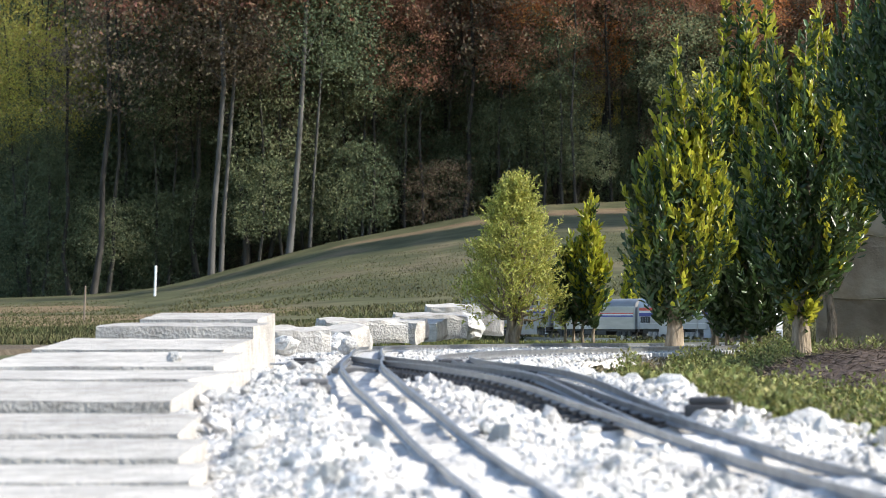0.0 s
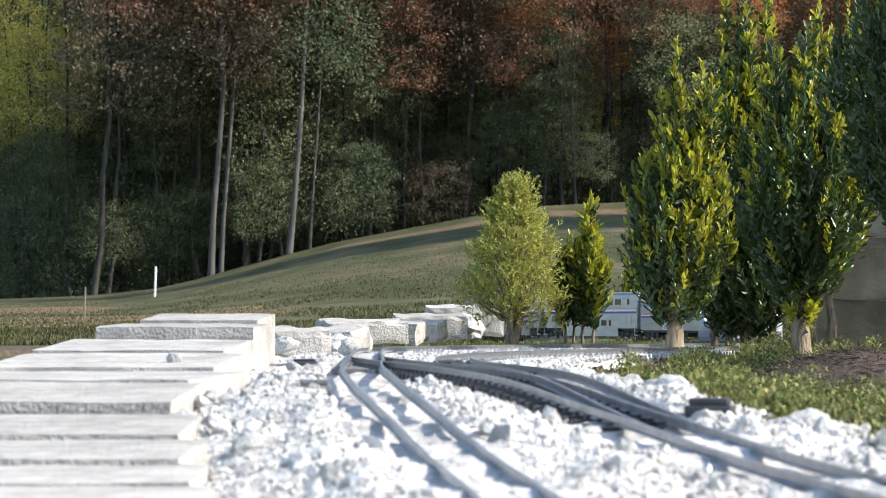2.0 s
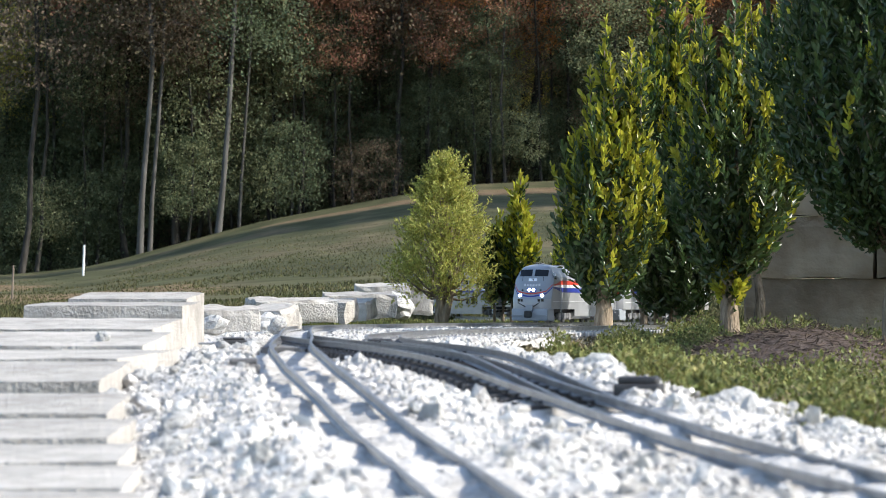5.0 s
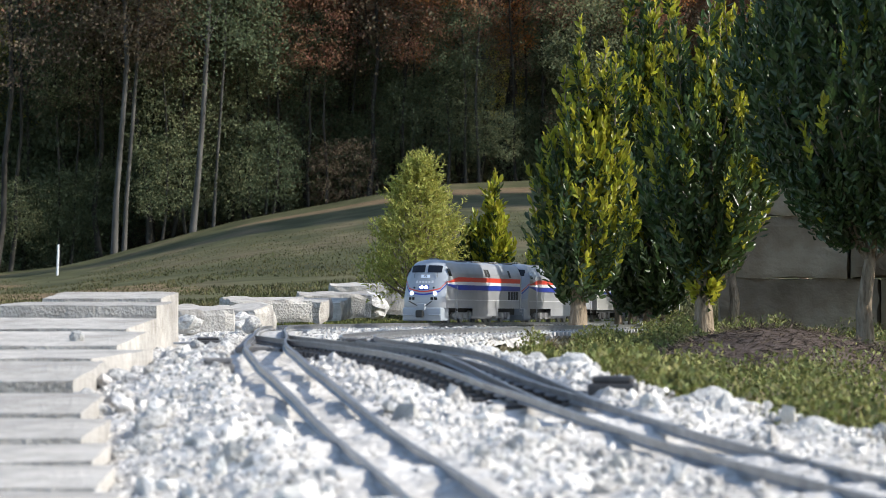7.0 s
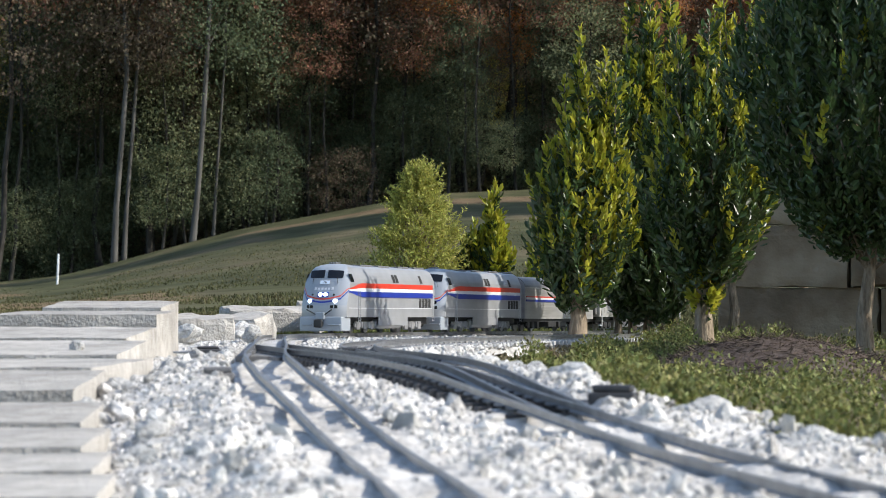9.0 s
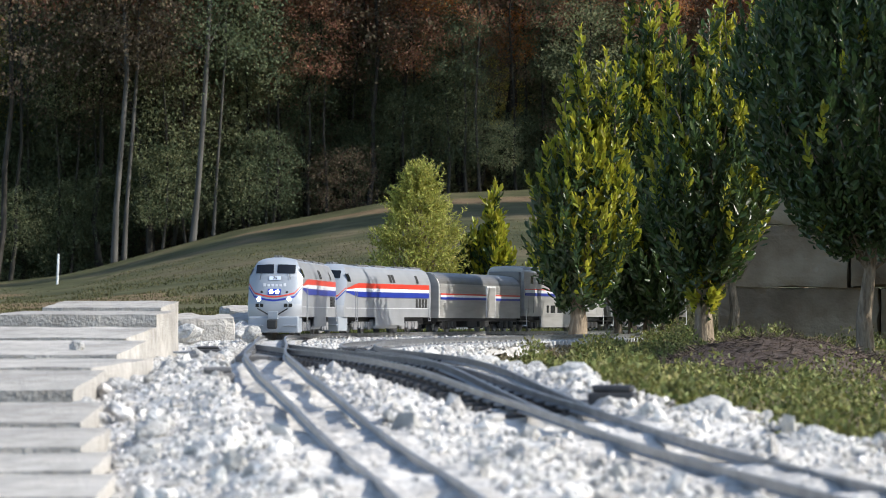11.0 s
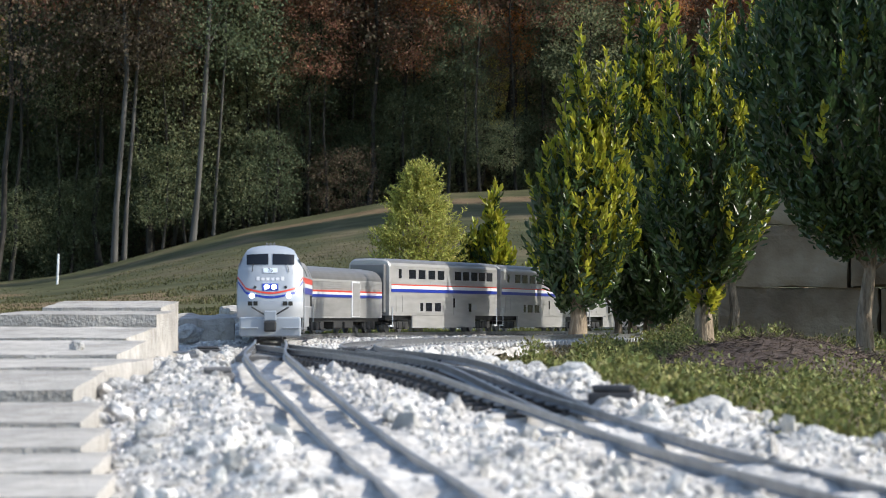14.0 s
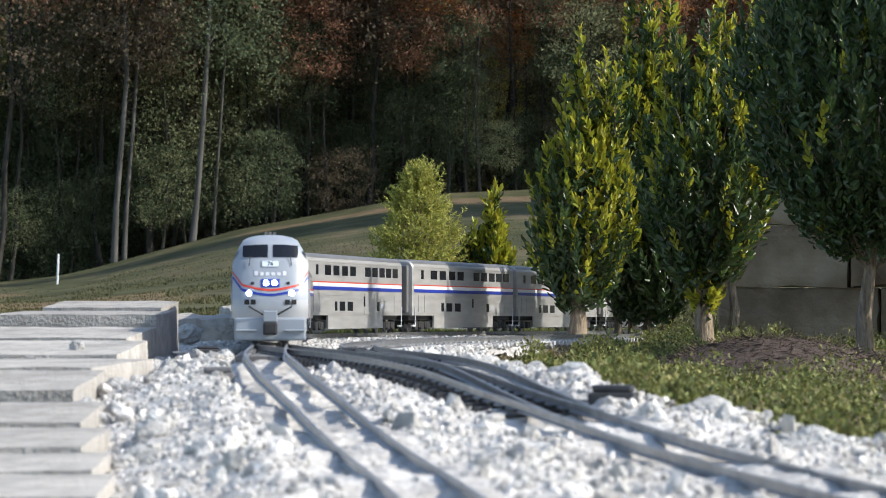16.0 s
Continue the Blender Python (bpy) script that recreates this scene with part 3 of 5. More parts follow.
def make_loco(lit=True, label=""):
    t = thing("locomotive", label, "locomotive", "train")
    zs = [0.036, 0.046, 0.062, 0.080, 0.100, 0.112, 0.122, 0.130, 0.137, 0.143, 0.147, 0.151, 0.1535, 0.1548]
    ys = np.linspace(-1, 1, 25)
    # cab: nose grid, then the sides run back from its rim
    verts, faces = [], []
    for z in zs:
        hw = loco_half(z)
        for a in ys:
            y = a * hw
            verts.append((nose_x(a * 0.0535, z), y, z))
    w = len(ys)
    for j in range(len(zs) - 1):
        for i in range(w - 1):
            faces.append((j * w + i, j * w + i + 1, (j + 1) * w + i + 1, (j + 1) * w + i))
    nose = part("nose", mesh_from("nose", verts, faces, M_NOSE, True), None, t, "pale raked nose, silver below the stripes")
    nose.data.materials.append(M_SILVER)
    for p in nose.data.polygons:
        p.material_index = int(p.center.z < 0.066)
    prof = [(-loco_half(z), z) for z in zs] + [(loco_half(z), z) for z in reversed(zs)]
    front = [Vector((nose_x(math.copysign(0.0535, y), z), y, z)) for y, z in prof]
    cab_end = LOCO_L / 2 - 0.115
    cab = [front, [Vector((cab_end, y, z)) for y, z in prof]]
    part("cab", rings("cab", cab, M_SILVER), None, t)
    hood = [[Vector((x, y * k, z if z < 0.14 else 0.14 + (z - 0.14) * kz)) for y, z in prof] for x, k, kz in
            ((cab_end, 0.985, 0.85), (-LOCO_L / 2 + 0.02, 0.985, 0.85), (-LOCO_L / 2 + 0.006, 0.93, 0.6))]
    part("hood", rings("hood", hood, M_SILVER), None, t)
    # lower skirts and tank
    part("underframe", boxed(-LOCO_L / 2 + 0.02, LOCO_L / 2 - 0.05, -0.035, 0.035, 0.020, 0.037), M_BLACK, t)
    bm = bmesh.new()
    box(bm, -0.085, 0.075, -0.046, 0.046, 0.010, 0.032, 0.006)
    part("fuel_tank", bm, M_SILVER, t)
    bogie(t, LOCO_L / 2 - 0.165, 0.125, M_BOGIE)
    bogie(t, -LOCO_L / 2 + 0.14, 0.125, M_BOGIE)
    # pilot with sloping plough
    bm = bmesh.new()
    vs = box(bm, LOCO_L / 2 - 0.06, LOCO_L / 2 - 0.004, -0.050, 0.050, 0.005, 0.037, 0.003)
    part("pilot", bm, M_NOSE, t, "pale grey plough pilot")
    for s in (-1, 1):
        part("step", boxed(LOCO_L / 2 - 0.012, LOCO_L / 2 + 0.002, s * 0.034 - 0.014, s * 0.034 + 0.014, 0.018, 0.0205, bevel=0.0008), M_NOSE, t)
        bm = bmesh.new()
        rod(bm, (LOCO_L / 2 - 0.004, s * 0.008, 0.040), (LOCO_L / 2 + 0.004, s * 0.030, 0.053), 0.0013, sides=6)
        part("hose", bm, M_BLACK, t)
    bm = bmesh.new()
    box(bm, LOCO_L / 2 - 0.012, LOCO_L / 2 + 0.012, -0.006, 0.006, 0.016, 0.028, 0.002)
    box(bm, LOCO_L / 2 + 0.006, LOCO_L / 2 + 0.014, -0.010, 0.010, 0.013, 0.031, 0.003)
    part("coupler", bm, M_BLACK, t)
    part("coupler_cover", boxed(LOCO_L / 2 - 0.008, LOCO_L / 2 + 0.002, -0.010, 0.010, 0.031, 0.047, bevel=0.0015), M_NOSE, t)
    # windscreens
    for s in (-1, 1):
        lo, hi = 0.1225, 0.1405
        out = [(s * (0.0035 + 0.0355 * i / 8), lo, hi - 0.0015 * (i / 8) ** 2) for i in range(9)]
        part_ob = nose_patch("windscreen", out, M_GLASS, t, 0.0007)
        bm = bmesh.new()
        a = (nose_x(s * 0.030, 0.110) + 0.0016, s * 0.030, 0.110)
        b = (nose_x(s * 0.020, 0.124) + 0.0016, s * 0.036 - s * 0.008, 0.124)
        rod(bm, a, b, 0.0006, sides=5)
        part("wiper", bm, M_BLACK, t)
        # handrail slots
        nose_patch("grab_slot", strip(s * 0.036, s * 0.0368, lambda y: 0.104, lambda y: 0.112, 2), M_GREY, t, 0.0006)
        # lower lamps and their housings
        for k in (0.024, 0.033):
            nose_patch("marker_light", strip(s * (k - 0.0035), s * (k + 0.0035), lambda y: 0.0555, lambda y: 0.0625, 3), M_GLASS, t, 0.0012)
        bm = bmesh.new()
        rod(bm, (nose_x(s * 0.030, 0.0715) - 0.002, s * 0.030, 0.0715), (nose_x(s * 0.030, 0.0715) + 0.0022, s * 0.030, 0.0715), 0.0042, sides=16)
        part("ditch_light", bm, M_LAMP if lit else M_GLASS, t, "glowing ditch light" if lit else "")
        bm = bmesh.new()
        rod(bm, (nose_x(s * 0.025, 0.085) - 0.002, s * 0.025, 0.0855), (nose_x(s * 0.025, 0.0855) + 0.0016, s * 0.025, 0.0855), 0.0024, sides=12)
        part("horn_port", bm, M_BLACK, t)
    nose_patch("headlight_housing", strip(-0.013, 0.013, lambda y: 0.0800, lambda y: 0.0915, 6), M_BLUE, t, 0.0010)
    for s in (-1, 1):
        bm = bmesh.new()
        rod(bm, (nose_x(0, 0.0858) - 0.002, s * 0.006, 0.0858), (nose_x(0, 0.0858) + 0.0024, s * 0.006, 0.0858), 0.0042, sides=16)
        part("headlight", bm, M_LAMP if lit else M_GLASS, t, "glowing headlight" if lit else "")
    # number board as a plain plate with bars
    nose_patch("number_board", strip(-0.0125, 0.0125, lambda y: 0.1085, lambda y: 0.1180, 4), M_GREY, t, 0.0009)
    nose_patch("number_plate", strip(-0.0115, 0.0115, lambda y: 0.1095, lambda y: 0.1170, 4), M_LAMP_SOFT if lit else M_WHITE, t, 0.0012)
    num = text_mesh("76", 0.0082)
    num.materials.append(M_GLASS)
    num.transform(Matrix(((0, 0, 1, nose_x(0, 0.1132) + 0.0014), (1, 0, 0, 0), (0, 1, 0, 0.1132), (0, 0, 0, 1))) @ pose(0, 0, 0, -23, 0, 0))
    part("number", num, None, t, "black road number")
    # emblem on the nose as a plain bar
    for k in range(6):
        y = -0.020 + 0.008 * k
        nose_patch("emblem_bar", strip(y - 0.0026, y + 0.0026, lambda y: 0.0965, lambda y: 0.1012 + 0.0015 * (k in (0, 5)), 2), M_LETTER, t, 0.0008)
    # sweeping stripes round the nose, then along the sides
    v = lambda y: 0.0712 + 0.012 * (abs(y) / 0.0535) ** 1.6 + 0.014 * max(0, abs(y) - 0.040) / 0.0135
    hw = 0.0532
    nose_patch("red_stripe", strip(-hw, hw, lambda y: v(y) + 0.0032, lambda y: v(y) + 0.0062), M_RED, t, 0.0006, "red stripe")
    nose_patch("blue_stripe", strip(-hw, hw, lambda y: v(y) - 0.0040, lambda y: v(y) - 0.0004), M_BLUE, t, 0.0006, "blue stripe")
    for s in (-1, 1):
        xf = nose_x(0.0535, 0.09)
        xb = -LOCO_L / 2 + 0.03

        def band(name, z_lo, z_hi, n_lo, n_hi, m, lab):
            vs, fs = [], []
            xs = [xf - 0.105 * i / 14 for i in range(15)] + [xb]
            for x in xs:
                k = min(1, max(0, (xf - x) / 0.085))
                k = k * k * (3 - 2 * k)
                lo, hi = n_lo + (z_lo - n_lo) * k, n_hi + (z_hi - n_hi) * k
                xx = min(x, nose_x(0.0535, lo), nose_x(0.0535, hi))
                vs += [(xx, s * 0.0542, lo), (xx, s * 0.0542 if hi < 0.112 else s * (loco_half(hi) + 0.0008), hi)]
            for i in range(len(xs) - 1):
                fs.append((2 * i, 2 * i + 1, 2 * i + 3, 2 * i + 2))
            part(name, mesh_from(name, vs, fs, m), None, t, lab)
        band("red_stripe", 0.1010, 0.1120, 0.0977, 0.1007, M_RED, "red stripe")
        band("white_stripe", 0.0930, 0.1010, 0.0940, 0.0977, M_WHITE, "white stripe")
        band("blue_stripe", 0.0810, 0.0930, 0.0905, 0.0941, M_BLUE, "blue stripe")
        band("belt_rail", 0.0555, 0.0570, 0.0555, 0.0570, M_WHITE, "")
        # cab side window, hatches, grilles, ladder
        def plate(name, x0, x1, z0, z1, m):
            zz = [z0 + (z1 - z0) * k / 4 for k in range(5)]
            vs = [(x, s * (loco_half(z) * (0.985 if x < cab_end else 1) + 0.0007), z) for z in zz for x in (x0, x1)]
            part(name, mesh_from(name, vs, [(2 * k, 2 * k + 1, 2 * k + 3, 2 * k + 2) for k in range(4)], m), None, t)
        plate("side_window", cab_end + 0.045, cab_end + 0.066, 0.1145, 0.1325, M_GLASS)
        for k in (-0.02, -0.04, -0.20):
            plate("roof_grille", k - 0.008, k + 0.008, 0.1155, 0.1335, M_BLACK)
        for k in range(4):
            x = -LOCO_L / 2 + 0.05 + 0.021 * k
            part("side_louvre", boxed(x - 0.007, x + 0.007, s * 0.0525, s * 0.0538, 0.058, 0.079, bevel=0.0006), M_BLACK, t)
        for x in (LOCO_L / 2 - 0.10, -LOCO_L / 2 + 0.03):
            bm = bmesh.new()
            for u in (-0.006, 0.006):
                rod(bm, (x + u, s * 0.0555, 0.026), (x + u, s * 0.0555, 0.095 if x > 0 else 0.062), 0.0007, sides=5)
            for k in range(5):
                rod(bm, (x - 0.006, s * 0.0555, 0.028 + k * 0.008), (x + 0.006, s * 0.0555, 0.028 + k * 0.008), 0.0006, sides=5)
            part("ladder", bm, M_SILVER, t)
        part("skirt", boxed(-0.105, 0.085, s * 0.0535 - 0.001, s * 0.0535 + 0.0004, 0.017, 0.0365, bevel=0.0004), M_SILVER, t)
    for x in (0.09, -0.02, -0.15, -0.26):
        part("roof_hatch", boxed(x - 0.035, x + 0.035, -0.026, 0.026, 0.1495, 0.1545, bevel=0.002), M_ROOF, t)
    bm = bmesh.new()
    for k in (-0.006, 0, 0.006):
        rod(bm, (LOCO_L / 2 - 0.105, k, 0.157), (LOCO_L / 2 - 0.075, k, 0.157), 0.0012, 0.0024, sides=8)
    rod(bm, (LOCO_L / 2 - 0.09, 0, 0.150), (LOCO_L / 2 - 0.09, 0, 0.158), 0.002, sides=6)
    part("horn", bm, M_ROOF, t)
    return t


def round_rect(hw, z0, z1, r, n=5, crown=0.0):
    pts = [(-hw, z0), (hw, z0)]
    for i in range(n + 1):
        a = math.pi / 2 * i / n
        pts.append((hw - r + r * math.cos(a), z1 - r + r * math.sin(a)))
    if crown:
        pts.append((0, z1 + crown))
    for i in range(n + 1):
        a = math.pi / 2 + math.pi / 2 * i / n
        pts.append((-hw + r + r * math.cos(a), z1 - r + r * math.sin(a)))
    return pts


SL_L, SL_H, BAG_L, BAG_H = 0.728, 0.171, 0.626, 0.142


def side_box(t, name, x0, x1, s, hw, z0, z1, m, proud=0.0006, deep=0.002, label=""):
    return part(name, boxed(x0, x1, min(s * (hw - deep), s * (hw + proud)), max(s * (hw - deep), s * (hw + proud)), z0, z1), m, t, label)


def make_superliner(label):
    t = thing("passenger_car", label, "passenger car", "train")
    hw = 0.0525
    prof = round_rect(hw, 0.040, SL_H, 0.020, 6, 0.0015)
    secs = [[Vector((x, y * k, z if z < 0.15 else 0.15 + (z - 0.15) * kz)) for y, z in prof] for x, k, kz in
            ((-SL_L / 2 + 0.012, 0.97, 0.8), (-SL_L / 2 + 0.016, 1, 1), (SL_L / 2 - 0.016, 1, 1), (SL_L / 2 - 0.012, 0.97, 0.8))]
    part("body", rings("body", secs, M_STEEL), None, t)
    roof = [(y * 0.99, z + 0.0012) for y, z in prof if z > SL_H - 0.012]
    secs = [[Vector((x, y, z)) for y, z in roof] for x in np.linspace(-SL_L / 2 + 0.018, SL_L / 2 - 0.018, 2)]
    part("roof", rings("roof", secs, M_ROOF), None, t, "grey roof sheet")
    for s in (-1, 1):
        side_box(t, "red_stripe", -SL_L / 2 + 0.02, SL_L / 2 - 0.02, s, hw, 0.1100, 0.1125, M_RED, 0.0010, 0.001, "red stripe")
        side_box(t, "white_stripe", -SL_L / 2 + 0.02, SL_L / 2 - 0.02, s, hw, 0.1020, 0.1100, M_WHITE, 0.0008, 0.001, "white stripe")
        side_box(t, "blue_stripe", -SL_L / 2 + 0.02, SL_L / 2 - 0.02, s, hw, 0.0945, 0.1020, M_BLUE, 0.0010, 0.001, "blue stripe")
        for k, x in enumerate((0.291, 0.216, 0.157, 0.095, 0.036, -0.076, -0.131, -0.187, -0.239, -0.293)):
            wd = 0.016 if k == 0 else 0.041
            side_box(t, "window", x - wd / 2, x + wd / 2, s, hw, 0.1265, 0.1475, M_GLASS)
        for x, wd in ((0.158, 0.016), (0.113, 0.038), (0.055, 0.038), (-0.158, 0.018)):
            side_box(t, "lower_window", x - wd / 2, x + wd / 2, s, hw, 0.050, 0.070, M_GLASS)
        side_box(t, "vent_grille", -0.205, -0.175, s, hw, 0.054, 0.066, M_GREY)
        side_box(t, "door", -0.085, -0.047, s, hw, 0.043, 0.088, M_STEEL, 0.0012)
        side_box(t, "door_window", -0.052, -0.046, s, hw, 0.060, 0.082, M_GLASS, 0.0018)
        for x in (0.30, 0.262, -0.30):
            side_box(t, "access_panel", x - 0.016, x + 0.016, s, hw, 0.048, 0.088, M_STEEL, 0.0011)
        for k in range(7):
            z = 0.0450 + 0.0012 * k if k < 2 else 0.1535 - 0.0045 * (k - 2) if k < 4 else 0.072 + 0.0055 * (k - 4)
            side_box(t, "side_rib", -SL_L / 2 + 0.02, SL_L / 2 - 0.02, s, hw, z, z + 0.0009, M_STEEL, 0.0006, 0.001)
        for x in (-SL_L / 2 + 0.024, SL_L / 2 - 0.024):
            bm = bmesh.new()
            rod(bm, (x, s * (hw + 0.002), 0.014), (x, s * (hw + 0.002), 0.060), 0.0012, sides=5)
            box(bm, x - 0.010, x + 0.010, s * (hw - 0.003) - 0.003, s * (hw - 0.003) + 0.003, 0.014, 0.018)
            part("handrail", bm, M_WHITE, t)
        side_box(t, "skirt", -0.195, 0.215, s, hw, 0.011, 0.0415, M_STEEL, 0.0, 0.004)
        # lettering too small to read
        for k in range(9):
            x = 0.10 - 0.016 * k
            side_box(t, "letter_bar", x - 0.0035, x + 0.0035, s, hw, 0.1140, 0.1180 if 0 < k < 8 else 0.1215, M_GREY, 0.0007, 0.001)
    for e in (-1, 1):
        part("diaphragm", boxed(min(e * (SL_L / 2 - 0.014), e * SL_L / 2), max(e * (SL_L / 2 - 0.014), e * SL_L / 2), -0.043, 0.043, 0.046, 0.158, bevel=0.003), M_ROOF, t)
        part("end_door", boxed(min(e * (SL_L / 2 - 0.015), e * (SL_L / 2 - 0.0105)), max(e * (SL_L / 2 - 0.015), e * (SL_L / 2 - 0.0105)), -0.038, -0.026, 0.06, 0.15, bevel=0.001), M_WHITE, t)
        bogie(t, e * (SL_L / 2 - 0.095), 0.105, M_BLACK)
        part('end_sill', boxed(e * (SL_L / 2 - 0.1) - 0.085, e * (SL_L / 2 - 0.1) + 0.085, -0.040, 0.040, 0.030, 0.041), M_BLACK, t)
        bm = bmesh.new()
        rod(bm, (e * (SL_L / 2 - 0.02), 0, 0.022), (e * (SL_L / 2 + 0.014), 0, 0.022), 0.004, sides=6)
        part("coupler", bm, M_BLACK, t)
    return t


def make_baggage(label):
    t = thing("baggage_car", label, "baggage car", "train")
    hw = 0.0515
    prof = round_rect(hw, 0.034, BAG_H, 0.032, 8, 0.003)
    secs = [[Vector((x, y * k, z)) for y, z in prof] for x, k in
            ((-BAG_L / 2 + 0.012, 0.97), (-BAG_L / 2 + 0.015, 1), (BAG_L / 2 - 0.015, 1), (BAG_L / 2 - 0.012, 0.97))]
    part("body", rings("body", secs, M_STEEL), None, t)
    roof = [(y * 1.005, z + 0.001) for y, z in prof if z > BAG_H - 0.030]
    secs = [[Vector((x, y, z)) for y, z in roof] for x in (-BAG_L / 2 + 0.014, BAG_L / 2 - 0.014)]
    part("roof", rings("roof", secs, M_ROOF), None, t, "dull grey rounded roof")
    for s in (-1, 1):
        side_box(t, "red_stripe", -BAG_L / 2 + 0.02, BAG_L / 2 - 0.02, s, hw, 0.0900, 0.0935, M_RED, 0.0022, 0.001, "red stripe")
        side_box(t, "white_stripe", -BAG_L / 2 + 0.02, BAG_L / 2 - 0.02, s, hw, 0.0845, 0.0900, M_WHITE, 0.0020, 0.001, "white stripe")
        side_box(t, "blue_stripe", -BAG_L / 2 + 0.02, BAG_L / 2 - 0.02, s, hw, 0.0790, 0.0845, M_BLUE, 0.0022, 0.001, "blue stripe")
        for k in range(9):
            z = 0.040 + 0.0042 * k
            side_box(t, "flute", -BAG_L / 2 + 0.018, BAG_L / 2 - 0.018, s, hw, z, z + 0.0022, M_STEEL, 0.0012, 0.001)
        for k in range(4):
            z = 0.098 + 0.0045 * k
            side_box(t, "flute", -BAG_L / 2 + 0.018, BAG_L / 2 - 0.018, s, hw, z, z + 0.0022, M_STEEL, 0.0012, 0.001)
        for x in (-0.065,):
            side_box(t, "door_frame", x - 0.034, x + 0.034, s, hw, 0.036, 0.115, M_WHITE, 0.0024, 0.001)
            side_box(t, "sliding_door", x - 0.028, x + 0.028, s, hw, 0.038, 0.111, M_STEEL, 0.0034, 0.001)
    part("underframe", boxed(-BAG_L / 2 + 0.02, BAG_L / 2 - 0.02, -0.044, 0.044, 0.026, 0.035), M_BLACK, t)
    for x in (0.05, -0.04):
        part("equipment_box", boxed(x - 0.035, x + 0.035, -0.045, 0.045, 0.012, 0.027, bevel=0.002), M_BLACK, t)
    for e in (-1, 1):
        part("diaphragm", boxed(min(e * (BAG_L / 2 - 0.014), e * BAG_L / 2), max(e * (BAG_L / 2 - 0.014), e * BAG_L / 2), -0.022, 0.022, 0.04, 0.115, bevel=0.002), M_BLACK, t)
        bogie(t, e * (BAG_L / 2 - 0.10), 0.11, M_BLACK)
    return t


TRAIN = [(make_loco(True, "silver and white diesel locomotive with tricolour stripes, lamps lit"), LOCO_L, 0.20),
         (make_loco(False, "second silver diesel locomotive with red, white and blue stripes"), LOCO_L, 0.20),
         (make_baggage("silver fluted baggage car with a rounded grey roof"), BAG_L, 0.22)]
coach = make_superliner("silver double-deck passenger car with a red, white and blue stripe")
TRAIN.append((coach, SL_L, 0.25))
for _ in range(3):
    TRAIN.append((copy_thing(coach, Matrix()), SL_L, 0.25))


# ---------------------------------------------------------------- shrubs along the line
def shrub_stems(t, rng, h, w, stems, lean, thick=1.0):
    """Bare stems from the ground and the twigs that they carry."""
    limbs, axes = [], []
    for k in range(stems):
        bx = (k - (stems - 1) / 2) * w * 0.22
        pts = [(bx, rng.normal(0, 0.005), -0.03)]
        n = 8
        for i in range(1, n + 1):
            f = i / n
            pts.append((bx * (1 + 0.5 * f) + lean * f * h + rng.normal(0, 0.004), rng.normal(0, 0.004), f * h * 0.78))
        r0 = thick * 0.012 * (h / 0.7) ** 0.8 / stems ** 0.35
        limbs.append(tube(pts, [r0 * (1.45 if i == 0 else 1.08 if i == 1 else 1 - 0.8 * i / n) for i in range(n + 1)], 9))
        axes.append(pts)
    for v, f in limbs:
        part("trunk", mesh_from("trunk", v, f, M_STEM, True), None, t, "pale brown bare stem")
    twigs = []
    for k in range(30):
        a = Vector(axes[k % stems][int(rng.integers(2, 8))])
        ang, ln = rng.uniform(0, 6.28), w * rng.uniform(0.18, 0.38)
        d = Vector((math.cos(ang), math.sin(ang), rng.uniform(0.6, 1.6)))
        twigs.append(tube([a, a + d * ln * 0.5, a + d * ln + Vector((0, 0, ln * 0.4))], [0.0042, 0.0030, 0.0014], 5))
    return axes, twigs


